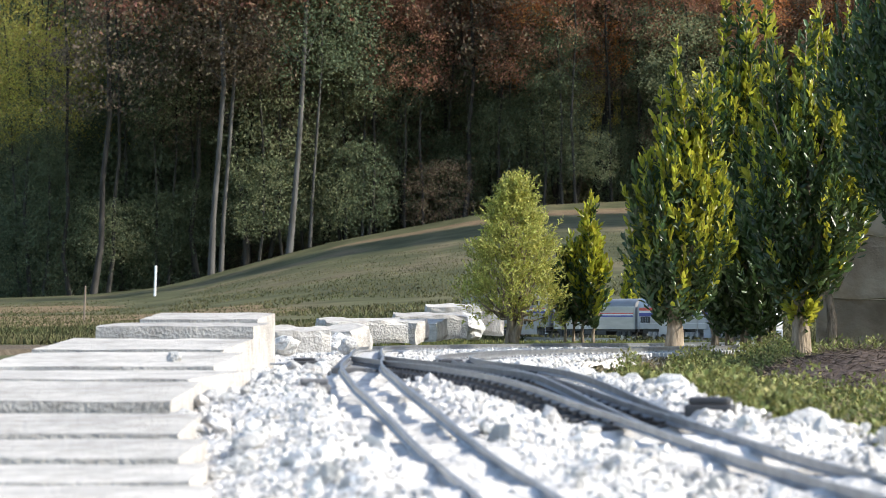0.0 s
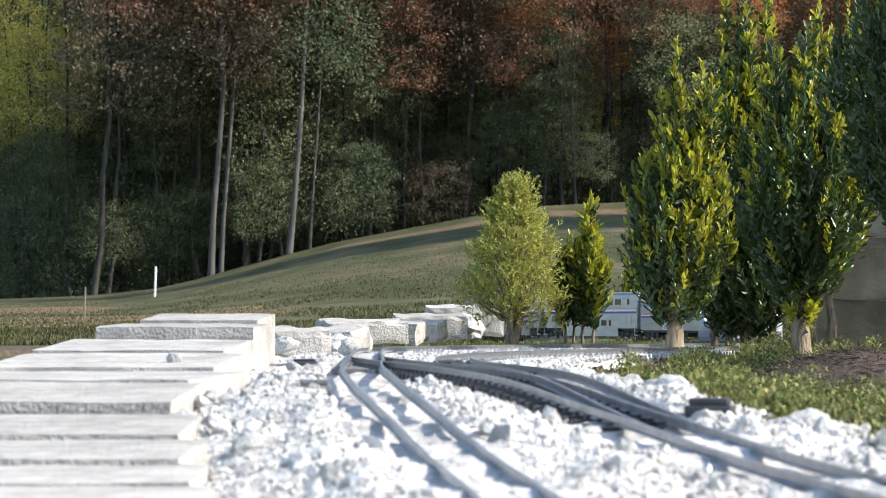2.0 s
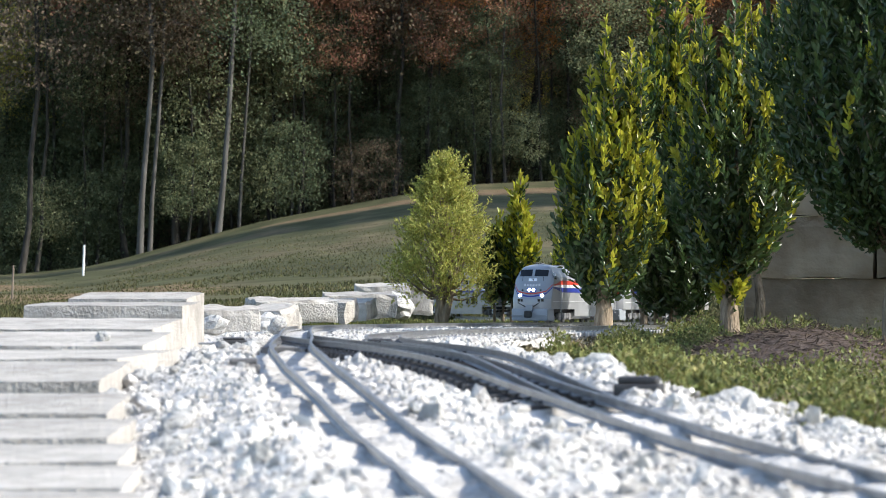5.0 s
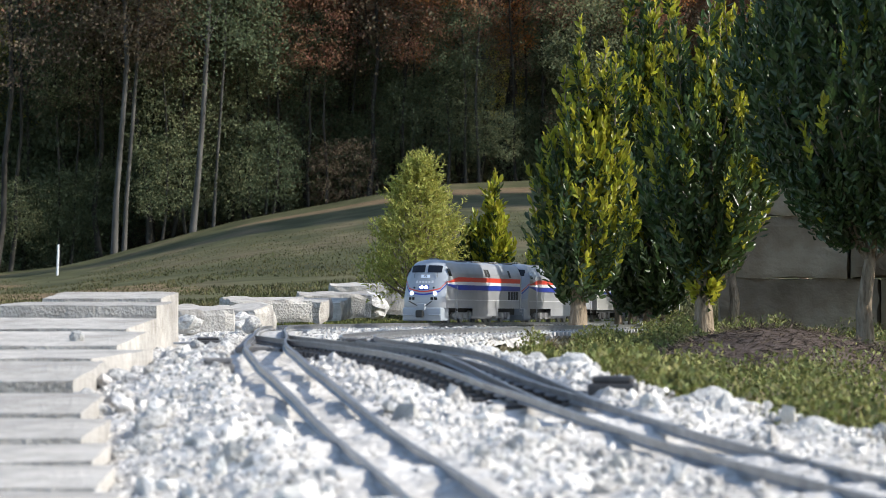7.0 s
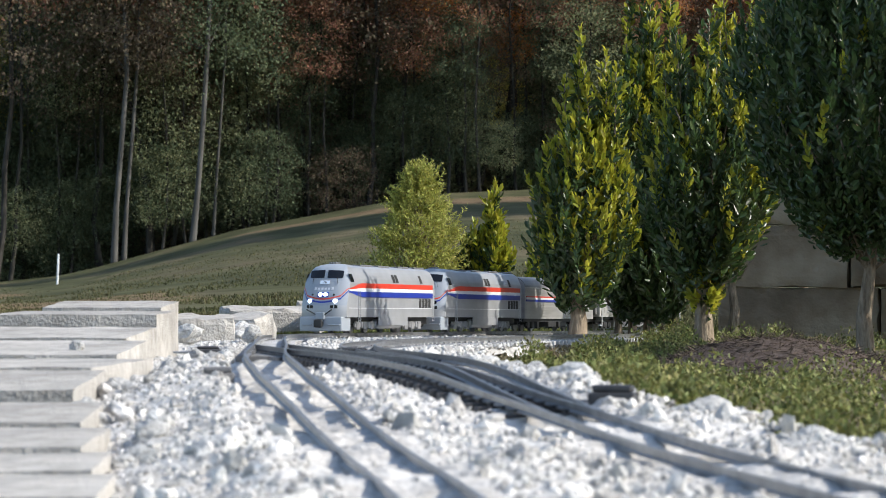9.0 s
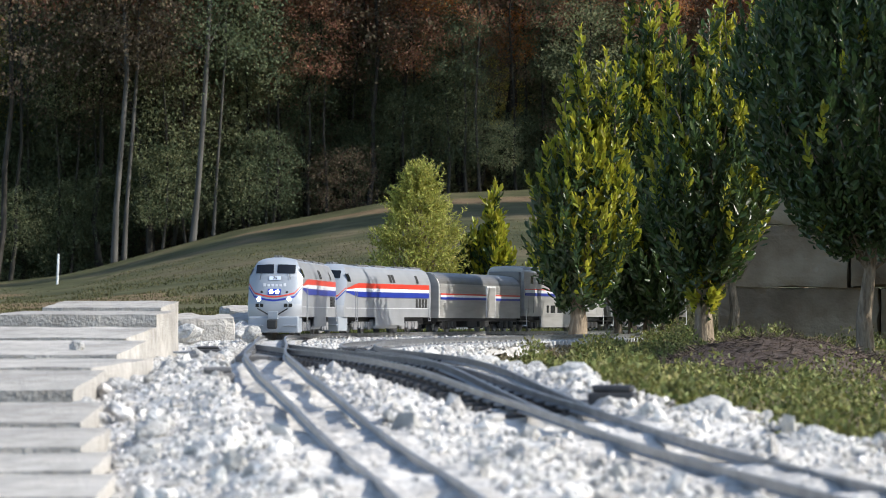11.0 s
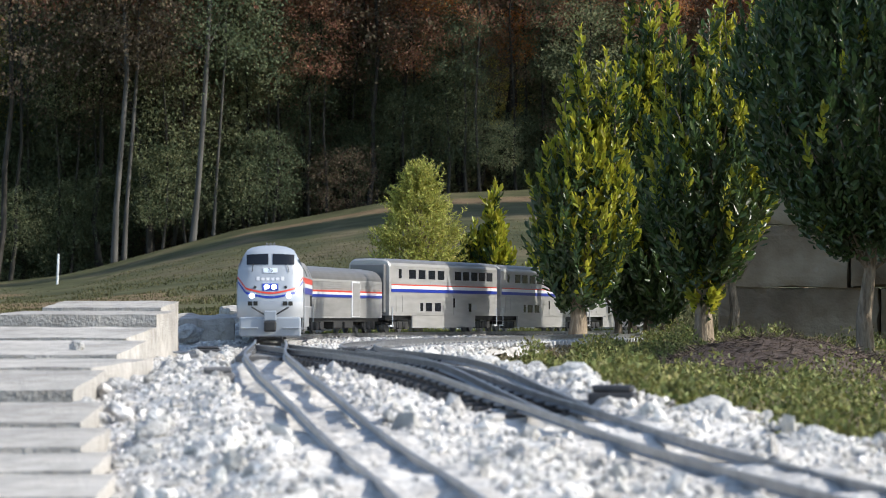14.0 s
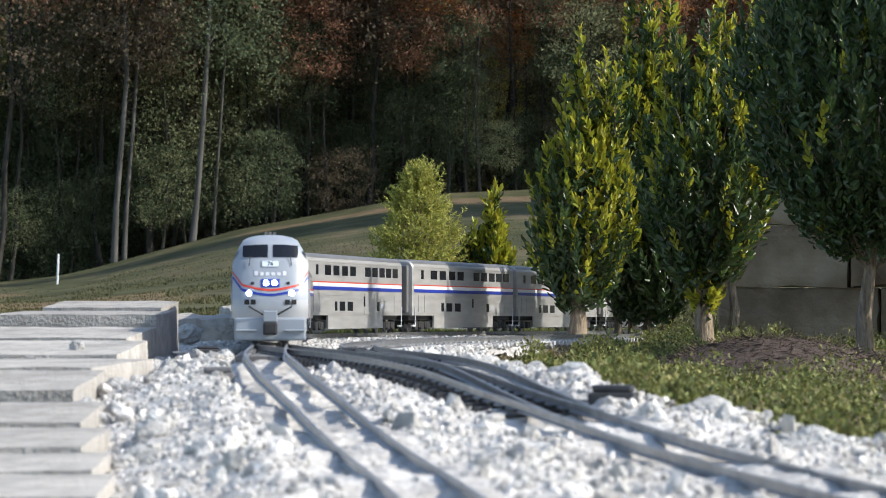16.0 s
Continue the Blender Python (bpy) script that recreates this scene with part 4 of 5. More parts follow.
def make_shrub(x, y, h, w, seed, label, category="shrub", stems=1, bare=0.12, bulk=0.7, leaf=(0.021, 0.0088), count=9000, leaders=7, new_lit_share=0.3,
               lean=0.0, wide_at=0.4, sprouts=0, z=-0.04, name="laurel_shrub", thick=1.0):
    """Upright shrub: a body of leafy shoots up to bulk times its height, and leading shoots above it."""
    rng = np.random.default_rng(seed)
    t = thing(name, label, category, "shrubs along the track", at=pose(x, y, z, 0, 0, 0))
    axes, twigs = shrub_stems(t, rng, h * bulk, w, stems, lean, thick)
    half = w / 2 - leaf[0] * 0.5
    z0, z1 = h * bare, h * bulk

    def env(f):
        k = (f / wide_at) if f < wide_at else (1 - f) / (1 - wide_at)
        return half * (0.30 + 0.70 * math.sin(math.pi / 2 * max(0.0, min(1.0, k))) ** 0.8)

    shoots = []   # foot, direction, length, whether yellow as new growth or as painted sunlight
    per = 16
    for k in range(count // per):
        f, a = rng.uniform(0, 1), rng.uniform(0, 6.283)
        ruffle = 1 + 0.30 * noise.noise((math.cos(a) * 1.7 + seed, math.sin(a) * 1.7, f * 3.5))
        r = env(f) * math.sqrt(rng.uniform(0.12, 1.0)) * ruffle
        out = 0.55 * r / half * (1.1 - f)
        ln = rng.uniform(0.05, 0.115) * (h / 0.7) ** 0.4
        foot = Vector((math.cos(a) * r + lean * f * h, math.sin(a) * r, z0 + (z1 - z0) * f * 0.93 - ln * 0.25))
        way = Vector((math.cos(a) * out + rng.normal(0, 0.12), math.sin(a) * out + rng.normal(0, 0.12), 1)).normalized()
        # More yellow towards +x and the top: sunlight put into the leaf colour.
        shoots.append((foot, way, ln, rng.uniform() < new_lit_share * (0.3 + 0.9 * f) + 0.75 * new_lit_share * (math.cos(a) > 0.1)))
    for k in range(leaders):
        a, r = rng.uniform(0, 6.283), half * rng.uniform(0.05, 0.75)
        top = h * (bulk + (1 - bulk) * (1.0 if k == 0 else rng.uniform(0.25, 0.95)))
        start = z1 - 0.10 * h
        foot = Vector((math.cos(a) * r * (0.4 if k == 0 else 1) + lean * h * bulk, math.sin(a) * r, start))
        way = Vector((rng.normal(0, 0.05), rng.normal(0, 0.05), 1)).normalized()
        ln = (top - start)
        twigs.append(tube([foot - way * 0.05, foot + way * ln * 0.5, foot + way * ln], [0.0032, 0.0022, 0.001], 5))
        n = max(2, int(ln / 0.045))
        for j in range(n):   # the leader and its short side shoots
            at = foot + way * ln * j / n
            shoots.append((at, way, ln / n * 1.25, rng.uniform() < new_lit_share * 1.5))
            for q in range(3 if j < n - 1 else 1):
                b = rng.uniform(0, 6.283)
                side = Vector((math.cos(b) * 0.55, math.sin(b) * 0.55, 1)).normalized()
                shoots.append((at, side, rng.uniform(0.035, 0.07) * (1.2 - 0.7 * j / n), rng.uniform() < new_lit_share * 1.5))
    for k in range(sprouts):   # shoots from the bare stem
        p = Vector(axes[k % stems][1]).lerp(Vector(axes[k % stems][3]), rng.uniform(0, 1))
        b = rng.uniform(0, 6.283)
        shoots.append((p, Vector((math.cos(b), math.sin(b), 0.8)).normalized(), rng.uniform(0.03, 0.06), rng.uniform() < 0.8))
    c, d, young_lit = [], [], []
    for foot, way, ln, new_lit in shoots:
        m = max(6, int(per * ln / 0.085))
        q = way.to_track_quat("Z", "Y")
        turn = rng.uniform(0, 6.283)
        for j in range(m):
            u = j / m
            b = turn + j * 2.4
            side = q @ Vector((math.cos(b), math.sin(b), 0))
            c.append(foot + way * ln * u)
            d.append(way * (0.65 + 0.9 * u * u) + side * (0.85 - 0.55 * u))
            young_lit.append(new_lit and u > 0.25)
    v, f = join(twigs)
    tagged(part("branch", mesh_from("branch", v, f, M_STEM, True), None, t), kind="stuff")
    c, d, young_lit = np.array([tuple(v) for v in c]), np.array([tuple(v) for v in d]), np.array(young_lit)
    tagged(part("crown", leaves("crown", c[~young_lit], d[~young_lit], leaf[0], leaf[1], M_LEAF, rng, 0.16, 0.16, True), None, t, "glossy dark green leaves"), kind="stuff", label="glossy dark green leaves")
    if young_lit.any():
        tagged(part("new_growth", leaves("new_growth", c[young_lit], d[young_lit], leaf[0], leaf[1], M_LEAF_NEW_LIT, rng, 0.16, 0.16, True), None, t), "yellow-green leaves of new growth and painted sunlight", kind="stuff")
    return t


def make_cypress(x, y, z, h, w, seed, label):
    """A small conifer: a pale forked stem, rising boughs, and feathery sprays massed at their ends."""
    rng = np.random.default_rng(seed)
    t = thing("dwarf_cypress", label, "conifer", "shrubs along the track", at=pose(x, y, z))
    stem = [(0, 0, -0.03), (0.002, 0, 0.05), (-0.004, -0.004, 0.12), (0.004, -0.004, 0.20), (0.010, 0, 0.28), (0.014, 0, 0.40)]
    fork = [(0.006, -0.006, 0.0), (0.026, -0.012, 0.06), (0.042, -0.012, 0.13), (0.050, -0.006, 0.21)]
    for pts, r in ((stem, 0.017), (fork, 0.010)):
        v, f = tube(pts, [r * (1.5 if i == 0 else 1 - 0.75 * i / len(pts)) for i in range(len(pts))], 9)
        part("trunk", mesh_from("trunk", v, f, M_STEM, True), None, t, "pale peeling bare stem")
    boughs, c, d = [], [], []
    for k in range(66):
        f = k / 65
        zt = h * (0.17 + 0.79 * f ** 0.95)
        a = k * 2.4 + rng.normal(0, 0.3)
        half = w / 2 * (0.86 + 0.14 * min(1, f / 0.2)) * (1 - max(0, f - 0.22) / 0.80) ** 0.85
        r = half * rng.uniform(0.62, 1.08)
        end = Vector((math.cos(a) * r + 0.014 * f, math.sin(a) * r, zt))
        root = Vector((0.012 * f, 0, max(0.07, zt - 0.10 - 0.35 * r)))
        mid = root.lerp(end, 0.55) - Vector((0, 0, 0.012))
        if f < 0.8:
            boughs.append(tube([root, mid, end], [0.0050, 0.0032, 0.0012], 5))
        size = (0.016 + 0.015 * (1 - f)) * rng.uniform(0.7, 1.3)
        out = Vector((math.cos(a) * 0.55, math.sin(a) * 0.55, 1)).normalized()
        for j in range(30):   # each spray: a short shoot ringed with scale leaves
            p = end + Vector(rng.normal(0, 1, 3)) * size * 0.85
            q = (out + Vector(rng.normal(0, 0.45, 3))).normalized()
            for i in range(16):
                c.append(tuple(p + q * 0.034 * i / 16))
                d.append(tuple(q * 0.8 + Vector(rng.normal(0, 0.55, 3))))
    for j in range(70):   # pointed leader
        p = Vector((0.014 + rng.normal(0, 0.006), rng.normal(0, 0.006), h * rng.uniform(0.84, 0.98)))
        for i in range(12):
            c.append(tuple(p + Vector((0, 0, 0.024 * i / 12))))
            d.append((rng.normal(0, 0.5), rng.normal(0, 0.5), 0.9))
    v, f = join(boughs)
    tagged(part("branch", mesh_from("branch", v, f, M_STEM, True), None, t), kind="stuff")
    tagged(part("crown", leaves("crown", np.array(c), np.array(d), 0.0105, 0.0036, M_NEEDLE, rng, 0.15, 0.2), None, t), "feathery yellow-green sprays", kind="stuff")


make_shrub(0.327, 6.66, 0.755, 0.255, 1, "tall upright laurel shrub, dark green with yellow-green shoots", count=9500, bare=0.11, bulk=0.68, z=-0.043, leaders=9, lean=0.045, wide_at=0.42, new_lit_share=0.5, thick=2.1)
make_shrub(0.576, 6.0, 0.72, 0.30, 2, "dense glossy laurel shrub on a bare leaning stem", count=9500, bare=0.20, bulk=0.78, z=-0.044, new_lit_share=0.30, lean=0.04, wide_at=0.45, leaders=6, sprouts=60, thick=1.9)
make_shrub(0.845, 5.4, 1.02, 0.54, 3, "large dark laurel shrub in front of the stone wall", count=24000, bare=0.22, bulk=0.9, z=-0.066, new_lit_share=0.03, wide_at=0.4, leaders=8, lean=0.03)
# Next two laurels are added, standing out of view, to shade wall and train.
make_shrub(1.27, 5.17, 1.10, 0.50, 14, "large dark laurel shrub in front of the stone wall", count=9000, bare=0.1, bulk=0.9, z=-0.06, new_lit_share=0.05, stems=2)
make_shrub(1.34, 6.92, 1.10, 0.52, 15, "large dark laurel shrub in front of the stone wall", count=9000, bare=0.05, bulk=0.9, z=-0.07, new_lit_share=0.05, stems=2)
make_shrub(0.505, 7.2, 0.98, 0.17, 4, "tall thin laurel with long upright shoots", count=1900, bare=0.48, bulk=0.70, z=-0.039, new_lit_share=0.35, stems=3, leaders=10)
make_shrub(0.585, 7.0, 0.92, 0.15, 5, "narrow yellow-green upright shrub", count=1700, bare=0.34, bulk=0.62, z=-0.037, new_lit_share=0.55, stems=2, leaders=9)
make_shrub(0.745, 7.0, 0.88, 0.20, 6, "upright shrub with yellow-green tips", count=3400, bare=0.30, bulk=0.80, z=-0.040, new_lit_share=0.7, leaders=9)
make_shrub(1.047, 7.9, 1.10, 0.45, 12, "tall dark laurel behind the stone wall", count=9000, bare=0.34, bulk=0.85, z=-0.044, new_lit_share=0.25, leaders=10)
# Two dark shrubs stand in for the gap's shade and hide pale stems.
make_shrub(0.480, 6.95, 0.40, 0.17, 11, "low dark green shrub added for the shade between taller laurels", count=4800, bare=0.10, bulk=0.9, z=-0.039, new_lit_share=0.0, leaders=3, stems=3)
make_shrub(0.560, 6.9, 0.44, 0.18, 13, "low dark green shrub added for the shade between taller laurels", count=4800, bare=0.10, bulk=0.9, z=-0.040, new_lit_share=0.02, leaders=3, stems=2)
make_cypress(-0.078, 7.6, -0.034, 0.452, 0.245, 7, "small yellow-green cypress with a pale forked stem")
make_shrub(0.141, 7.7, 0.415, 0.125, 8, "slim green shrub with upright leafy shoots", count=2600, bare=0.14, bulk=0.66, leaf=(0.022, 0.0095), z=-0.036, new_lit_share=0.62, leaders=8, wide_at=0.5, stems=2)
make_shrub(0.087, 7.75, 0.30, 0.115, 9, "small dark green shrub on two stems", count=1900, bare=0.22, bulk=0.8, leaf=(0.022, 0.0095), z=-0.037, new_lit_share=0.2, leaders=4, stems=2)
make_shrub(0.380, 11.2, 0.30, 0.10, 10, "small yellow-green bush beyond the track", count=1600, bare=0.05, bulk=0.8, leaf=(0.024, 0.011), z=-0.064, new_lit_share=0.8, leaders=3)


# ---------------------------------------------------------------- planted bank, mulch and stone wall
def herb_z(x, y):
    fall = max(0.0, min(1.0, (x - edge_x(y) - 0.01) / 0.16)) * max(0.0, min(1.0, (5.8 - y) / 1.0))
    return rail_z(y) - 0.040 - 0.028 * fall + 0.010 * noise.noise((x * 6, y * 3, 2)) + 0.006 * noise.noise((x * 17, y * 9, 8))


def make_bank():
    ys = np.linspace(0.6, 8.0, 90)
    nx = 40
    verts, faces = [], []
    for y in ys:
        x0 = edge_x(y) - 0.01 + 0.045 * noise.noise((0, y * 9, 0))
        for i in range(nx):
            x = x0 + (1.8 + 0.35 * noise.noise((4, y * 1.3, 0)) + 0.2 * min(0.0, y - 3.0) - x0) * (i / (nx - 1)) ** 1.6
            verts.append((x, y, herb_z(x, y) - 0.02 * (i == 0)))
    for j in range(len(ys) - 1):
        for i in range(nx - 1):
            faces.append((j * nx + i, j * nx + i + 1, (j + 1) * nx + i + 1, (j + 1) * nx + i))
    tagged(new("planted_bank", mesh_from("planted_bank", verts, faces, M_SOIL, True)), "brown soil of the planted bank", "soil", kind="structure")


make_bank()


def make_mound(x, y, rx, ry, h):
    rng = np.random.default_rng(11)
    verts, faces, n, m = [], [], 28, 9
    for j in range(m + 1):
        f = j / m
        for i in range(n):
            a = 2 * math.pi * i / n
            r = 1 - f
            px, py = x + rx * r * math.cos(a), y + ry * r * math.sin(a)
            verts.append((px, py, herb_z(x, y) - 0.01 + h * (1 - r * r) + 0.006 * noise.noise((px * 30, py * 30, 1))))
    for j in range(m):
        for i in range(n):
            faces.append((j * n + i, j * n + (i + 1) % n, (j + 1) * n + (i + 1) % n, (j + 1) * n + i))
    mound = tagged(new("mulch_mound", mesh_from("mulch_mound", verts, faces, M_MULCH, True)), "heap of dry brown mulch round the shrub stems", "mulch", kind="structure")
    c = []
    for k in range(4200):
        a, r = rng.uniform(0, 6.283), math.sqrt(rng.uniform(0, 1)) * 0.98
        c.append((x + rx * r * math.cos(a), y + ry * r * math.sin(a), herb_z(x, y) - 0.008 + h * (1 - r * r)))
    d = rng.normal(0, 1, (len(c), 3)) * (1, 1, 0.28)
    ch = part("mulch_chips", leaves("mulch_chips", np.array(c), d, 0.026, 0.0018, M_MULCH, rng, 0.3, 0.2), None, mound)
    tagged(ch, "dry brown bark shreds", kind="stuff")


make_mound(0.60, 4.9, 0.24, 0.75, 0.078)


def make_herbs():
    """Low creeping plants over the bank."""
    rng = np.random.default_rng(21)
    c, d = [], []
    tries = 0
    while len(c) < 80000 and tries < 320000:
        tries += 1
        y = 1.7 + 5.6 * rng.uniform() ** 1.2
        x = edge_x(y) + 0.055 * noise.noise((0, y * 9, 0)) + 0.005 + rng.exponential(0.24)
        if x > 0.25 * y + 0.3:
            continue
        if noise.noise((x * 7, y * 4, 5)) < -0.16 or x < edge_x(y) + 0.05 + 0.10 * noise.noise((x * 9, y * 5, 14)):
            continue
        if ((x - 0.60) / 0.24) ** 2 + ((y - 4.9) / 0.75) ** 2 < 0.9:
            continue
        tuft = max(0.1, 0.6 + 2.0 * noise.noise((x * 11, y * 6, 9)))
        z = herb_z(x, y) + rng.uniform(0, 0.026 if y < 2.8 else 0.034) * tuft
        c.append((x, y, z))
        d.append((rng.normal(0, 0.6), rng.normal(0, 0.6), 0.8))
    tagged(new("ground_cover", leaves("ground_cover", np.array(c), np.array(d), 0.0080, 0.0046, M_HERB, rng, 0.2, 0.4)),
           "low green creeping plants on the bank", "ground cover", kind="stuff")
    # the lawn that begins beyond the line
    c, d = [], []
    while len(c) < 70000:
        y = 9.5 / (1 - 0.80 * rng.uniform())
        x = rng.uniform(-0.215, 0.12) * y
        if noise.noise((x * 0.9, y * 0.35, 6)) < -0.28:
            continue
        c.append((x, y, land_z(x, y) - 0.004))
        d.append((rng.normal(0, 0.5), rng.normal(0, 0.5), 1.0))
    tagged(new("lawn_blades", leaves("lawn_blades", np.array(c), np.array(d), 0.032, 0.010, M_LAWN, rng, 0.2, 0.3)),
           "short mown blades of the lawn", "grass", kind="stuff")
    # grass inside the far curve of the line
    c, d = [], []
    leg = MAIN.xy[MAIN.xy[:, 1] < 8.7]
    while len(c) < 15000:
        y = 5.6 + 3.6 * rng.uniform() ** 1.1
        x = rng.uniform(-0.75, 0.7)
        if x > float(np.interp(y, leg[::-1, 1], leg[::-1, 0])) - 0.075 or noise.noise((x * 8, y * 5, 4)) < -0.25:
            continue
        c.append((x, y, land_z(x, y) - 0.002))
        d.append((rng.normal(0, 0.35), rng.normal(0, 0.35), 1.2))
    tagged(new("grass_tufts", leaves("grass_tufts", np.array(c), np.array(d), 0.024, 0.0045, M_HERB, rng, 0.2, 0.25)),
           "bright green grass tufts beside the track", "grass", kind="stuff")


make_herbs()


def make_dry_blades():
    rng = np.random.default_rng(23)
    c, d = [], []
    while len(c) < 11000:
        y = 1.8 + 4.5 * rng.uniform() ** 1.3
        x = edge_x(y) - 0.02 + rng.exponential(0.16)
        if noise.noise((x * 5, y * 3, 12)) < -0.05 or x > 0.25 * y + 0.2:
            continue
        c.append((x, y, herb_z(x, y) + rng.uniform(0, 0.012)))
        d.append((rng.normal(0, 0.8), rng.normal(0, 0.8), 0.5))
    tagged(new("dry_blades", leaves("dry_blades", np.array(c), np.array(d), 0.016, 0.0022, M_STRAW, rng, 0.2, 0.4)), "dry tan grass blades among the creeping plants", "dry grass", kind="stuff")


make_dry_blades()


def make_wall():
    wall = thing("stone_wall", "retaining wall of large tan limestone blocks", "stone wall", kind="structure")
    rng = np.random.default_rng(31)
    a, b = Vector((0.762, 7.45, 0)), Vector((1.535, 7.25, 0))
    way = (b - a).normalized()
    ang = math.degrees(math.atan2(way.y, way.x))
    z = -0.075
    for course in range(4):
        h = (0.165, 0.17, 0.15, 0.14)[course]
        s = -0.10 * (course % 2)
        while s < (b - a).length + 0.6:
            w = rng.uniform(0.27, 0.46)
            me = bpy.data.meshes.new("wall_stone")
            bm = rough_block(w - 0.004, 0.16, h - 0.004, rng, 0.009)
            bm.to_mesh(me)
            bm.free()
            me.materials.append(M_WALL)
            ob = part("stone", me, None, wall)
            p = a + way * (s + w / 2)
            ob.matrix_world = pose(p.x, p.y + rng.normal(0, 0.006), z, rng.normal(0, 1), 0, ang + rng.normal(0, 1.5))
            s += w
        z += h


make_wall()


# ---------------------------------------------------------------- loose stones of the ballast
def chip(rng):
    bm = bmesh.new()
    bmesh.ops.create_icosphere(bm, subdivisions=1, radius=0.5)
    for v in bm.verts:
        v.co *= rng.uniform(0.58, 1.30)
        v.co.z *= 0.7
    vs = np.array([v.co[:] for v in bm.verts])
    fs = np.array([[v.index for v in f.verts] for f in bm.faces])
    bm.free()
    return vs, fs


def make_stones():
    rng = np.random.default_rng(41)
    kinds = [chip(rng) for _ in range(8)]
    V, F, o = [], [], 0
    mv = np.array([tuple(MAIN.at(s))[:2] for s in np.arange(0, MAIN.s[-1], 0.02)] + [tuple(BR.at(s))[:2] for s in np.arange(0, BR.s[-1], 0.02)]
                  + [tuple(IN.at(s))[:2] for s in np.arange(0, IN.s[-1], 0.02)])
    for k in range(42000):
        y = 0.9 + 5.6 * rng.uniform() ** 1.4
        x0 = left_x(y) - 0.01
        x = rng.uniform(x0, edge_x(y) + 0.02)
        size = 0.0028 + 0.0065 * rng.uniform() ** 3 + (0.018 * rng.uniform() if rng.uniform() < 0.035 else 0)
        near = np.min(np.hypot(mv[:, 0] - x, mv[:, 1] - y))
        if near < 0.047:
            size = min(size, 0.010 if y < 2.5 else 0.0055)
            if y > 2.45 and rng.uniform() < (0.55 if y < 3.9 else 0.9):
                continue
        if y > 4.0:
            size = min(size, 0.008)
        v, f = kinds[k % 8]
        r = np.array(Euler(rng.uniform(0, 6.28, 3)).to_matrix())
        z = gravel_z(x, y) + size * 0.05 - (0.004 if near < 0.047 else 0)
        V.append((v * size * rng.uniform(0.7, 1.3, 3)) @ r.T + (x, y, z))
        F.append(f + o)
        o += len(v)
    V, F = np.concatenate(V), np.concatenate(F)
    me = bpy.data.meshes.new("loose_gravel")
    me.from_pydata(V.tolist(), [], F.tolist())
    me.materials.append(M_STONE)
    tagged(new("loose_gravel", me), "loose white limestone chips", "gravel", kind="stuff")


make_stones()


def make_rock(x, y, z, size, seed, label, squash=0.7):
    rng = np.random.default_rng(seed)
    bm = bmesh.new()
    bmesh.ops.create_icosphere(bm, subdivisions=3, radius=0.5)
    for v in bm.verts:
        n = v.co.normalized()
        k = 1 + 0.35 * noise.noise(n * 1.6 + Vector((seed, 0, 0))) + 0.14 * noise.noise(n * 4 + Vector((0, seed, 0)))
        v.co = n * 0.5 * k
        v.co.z *= squash
    me = bpy.data.meshes.new("rock")
    bm.to_mesh(me)
    bm.free()
    me.materials.append(M_ROCK)
    ob = tagged(new("rock", me), label, "rock", "loose rocks")
    ob.matrix_world = Matrix.LocRotScale((x, y, z), Euler((rng.uniform(-0.4, 0.4), rng.uniform(-0.4, 0.4), rng.uniform(0, 6))), (size, size * rng.uniform(0.7, 1.1), size))


rng_r = np.random.default_rng(61)
for k in range(48):   # rocks where the gravel meets the bank
    y = 1.75 + 1.35 * rng_r.uniform()
    x = edge_x(y) + rng_r.normal(-0.008, 0.026)
    make_rock(x, y, rail_z(y) - 0.018, rng_r.uniform(0.014, 0.048), 500 + k, "pale grey limestone rock at the edge of the bank")
for k in range(60):   # rubble along the blocks
    y = 2.1 + 2.5 * rng_r.uniform()
    x = left_x(y) + abs(rng_r.normal(0.0, 0.045)) - 0.004
    make_rock(x, y, gravel_z(x, y) + 0.003, rng_r.uniform(0.010, 0.030), 340 + k, "pale grey limestone rock beside the concrete blocks")
make_rock(-0.472, 3.5, 0.004, 0.020, 381, "small white stone lying on a concrete block")
make_rock(-0.346, 4.9, -0.003, 0.030, 382, "white limestone rock beside the track", 1.1)
make_rock(-0.226, 8.4, 0.008, 0.11, 383, "large rough white rock by the slabs")
make_rock(-0.400, 5.35, -0.007, 0.06, 384, "grey rock beside the concrete slabs")
make_rock(-0.449, 4.75, -0.000, 0.05, 385, "grey rock beside the concrete slabs")


# ---------------------------------------------------------------- lawn posts
def post(x, y, h, r, m, label, name):
    t = thing(name, label, "post", at=pose(x, y, land_z(x, y), 0, 2, 0))
    bm = bmesh.new()
    rod(bm, (0, 0, -0.1), (0, 0, h), r, r * 0.95, 10)
    part("shaft", bm, m, t)
    bm = bmesh.new()
    rod(bm, (0, 0, h), (0, 0, h + r), r * 0.9, r * 0.5, 10)
    part("cap", bm, m, t)


post(-6.830, 48, 0.56, 0.022, M_POST, "thin white marker post standing in the lawn", "marker_post")
post(-3.371, 20, 0.26, 0.008, M_STAKE, "thin weathered wooden stake in the lawn", "wooden_stake")


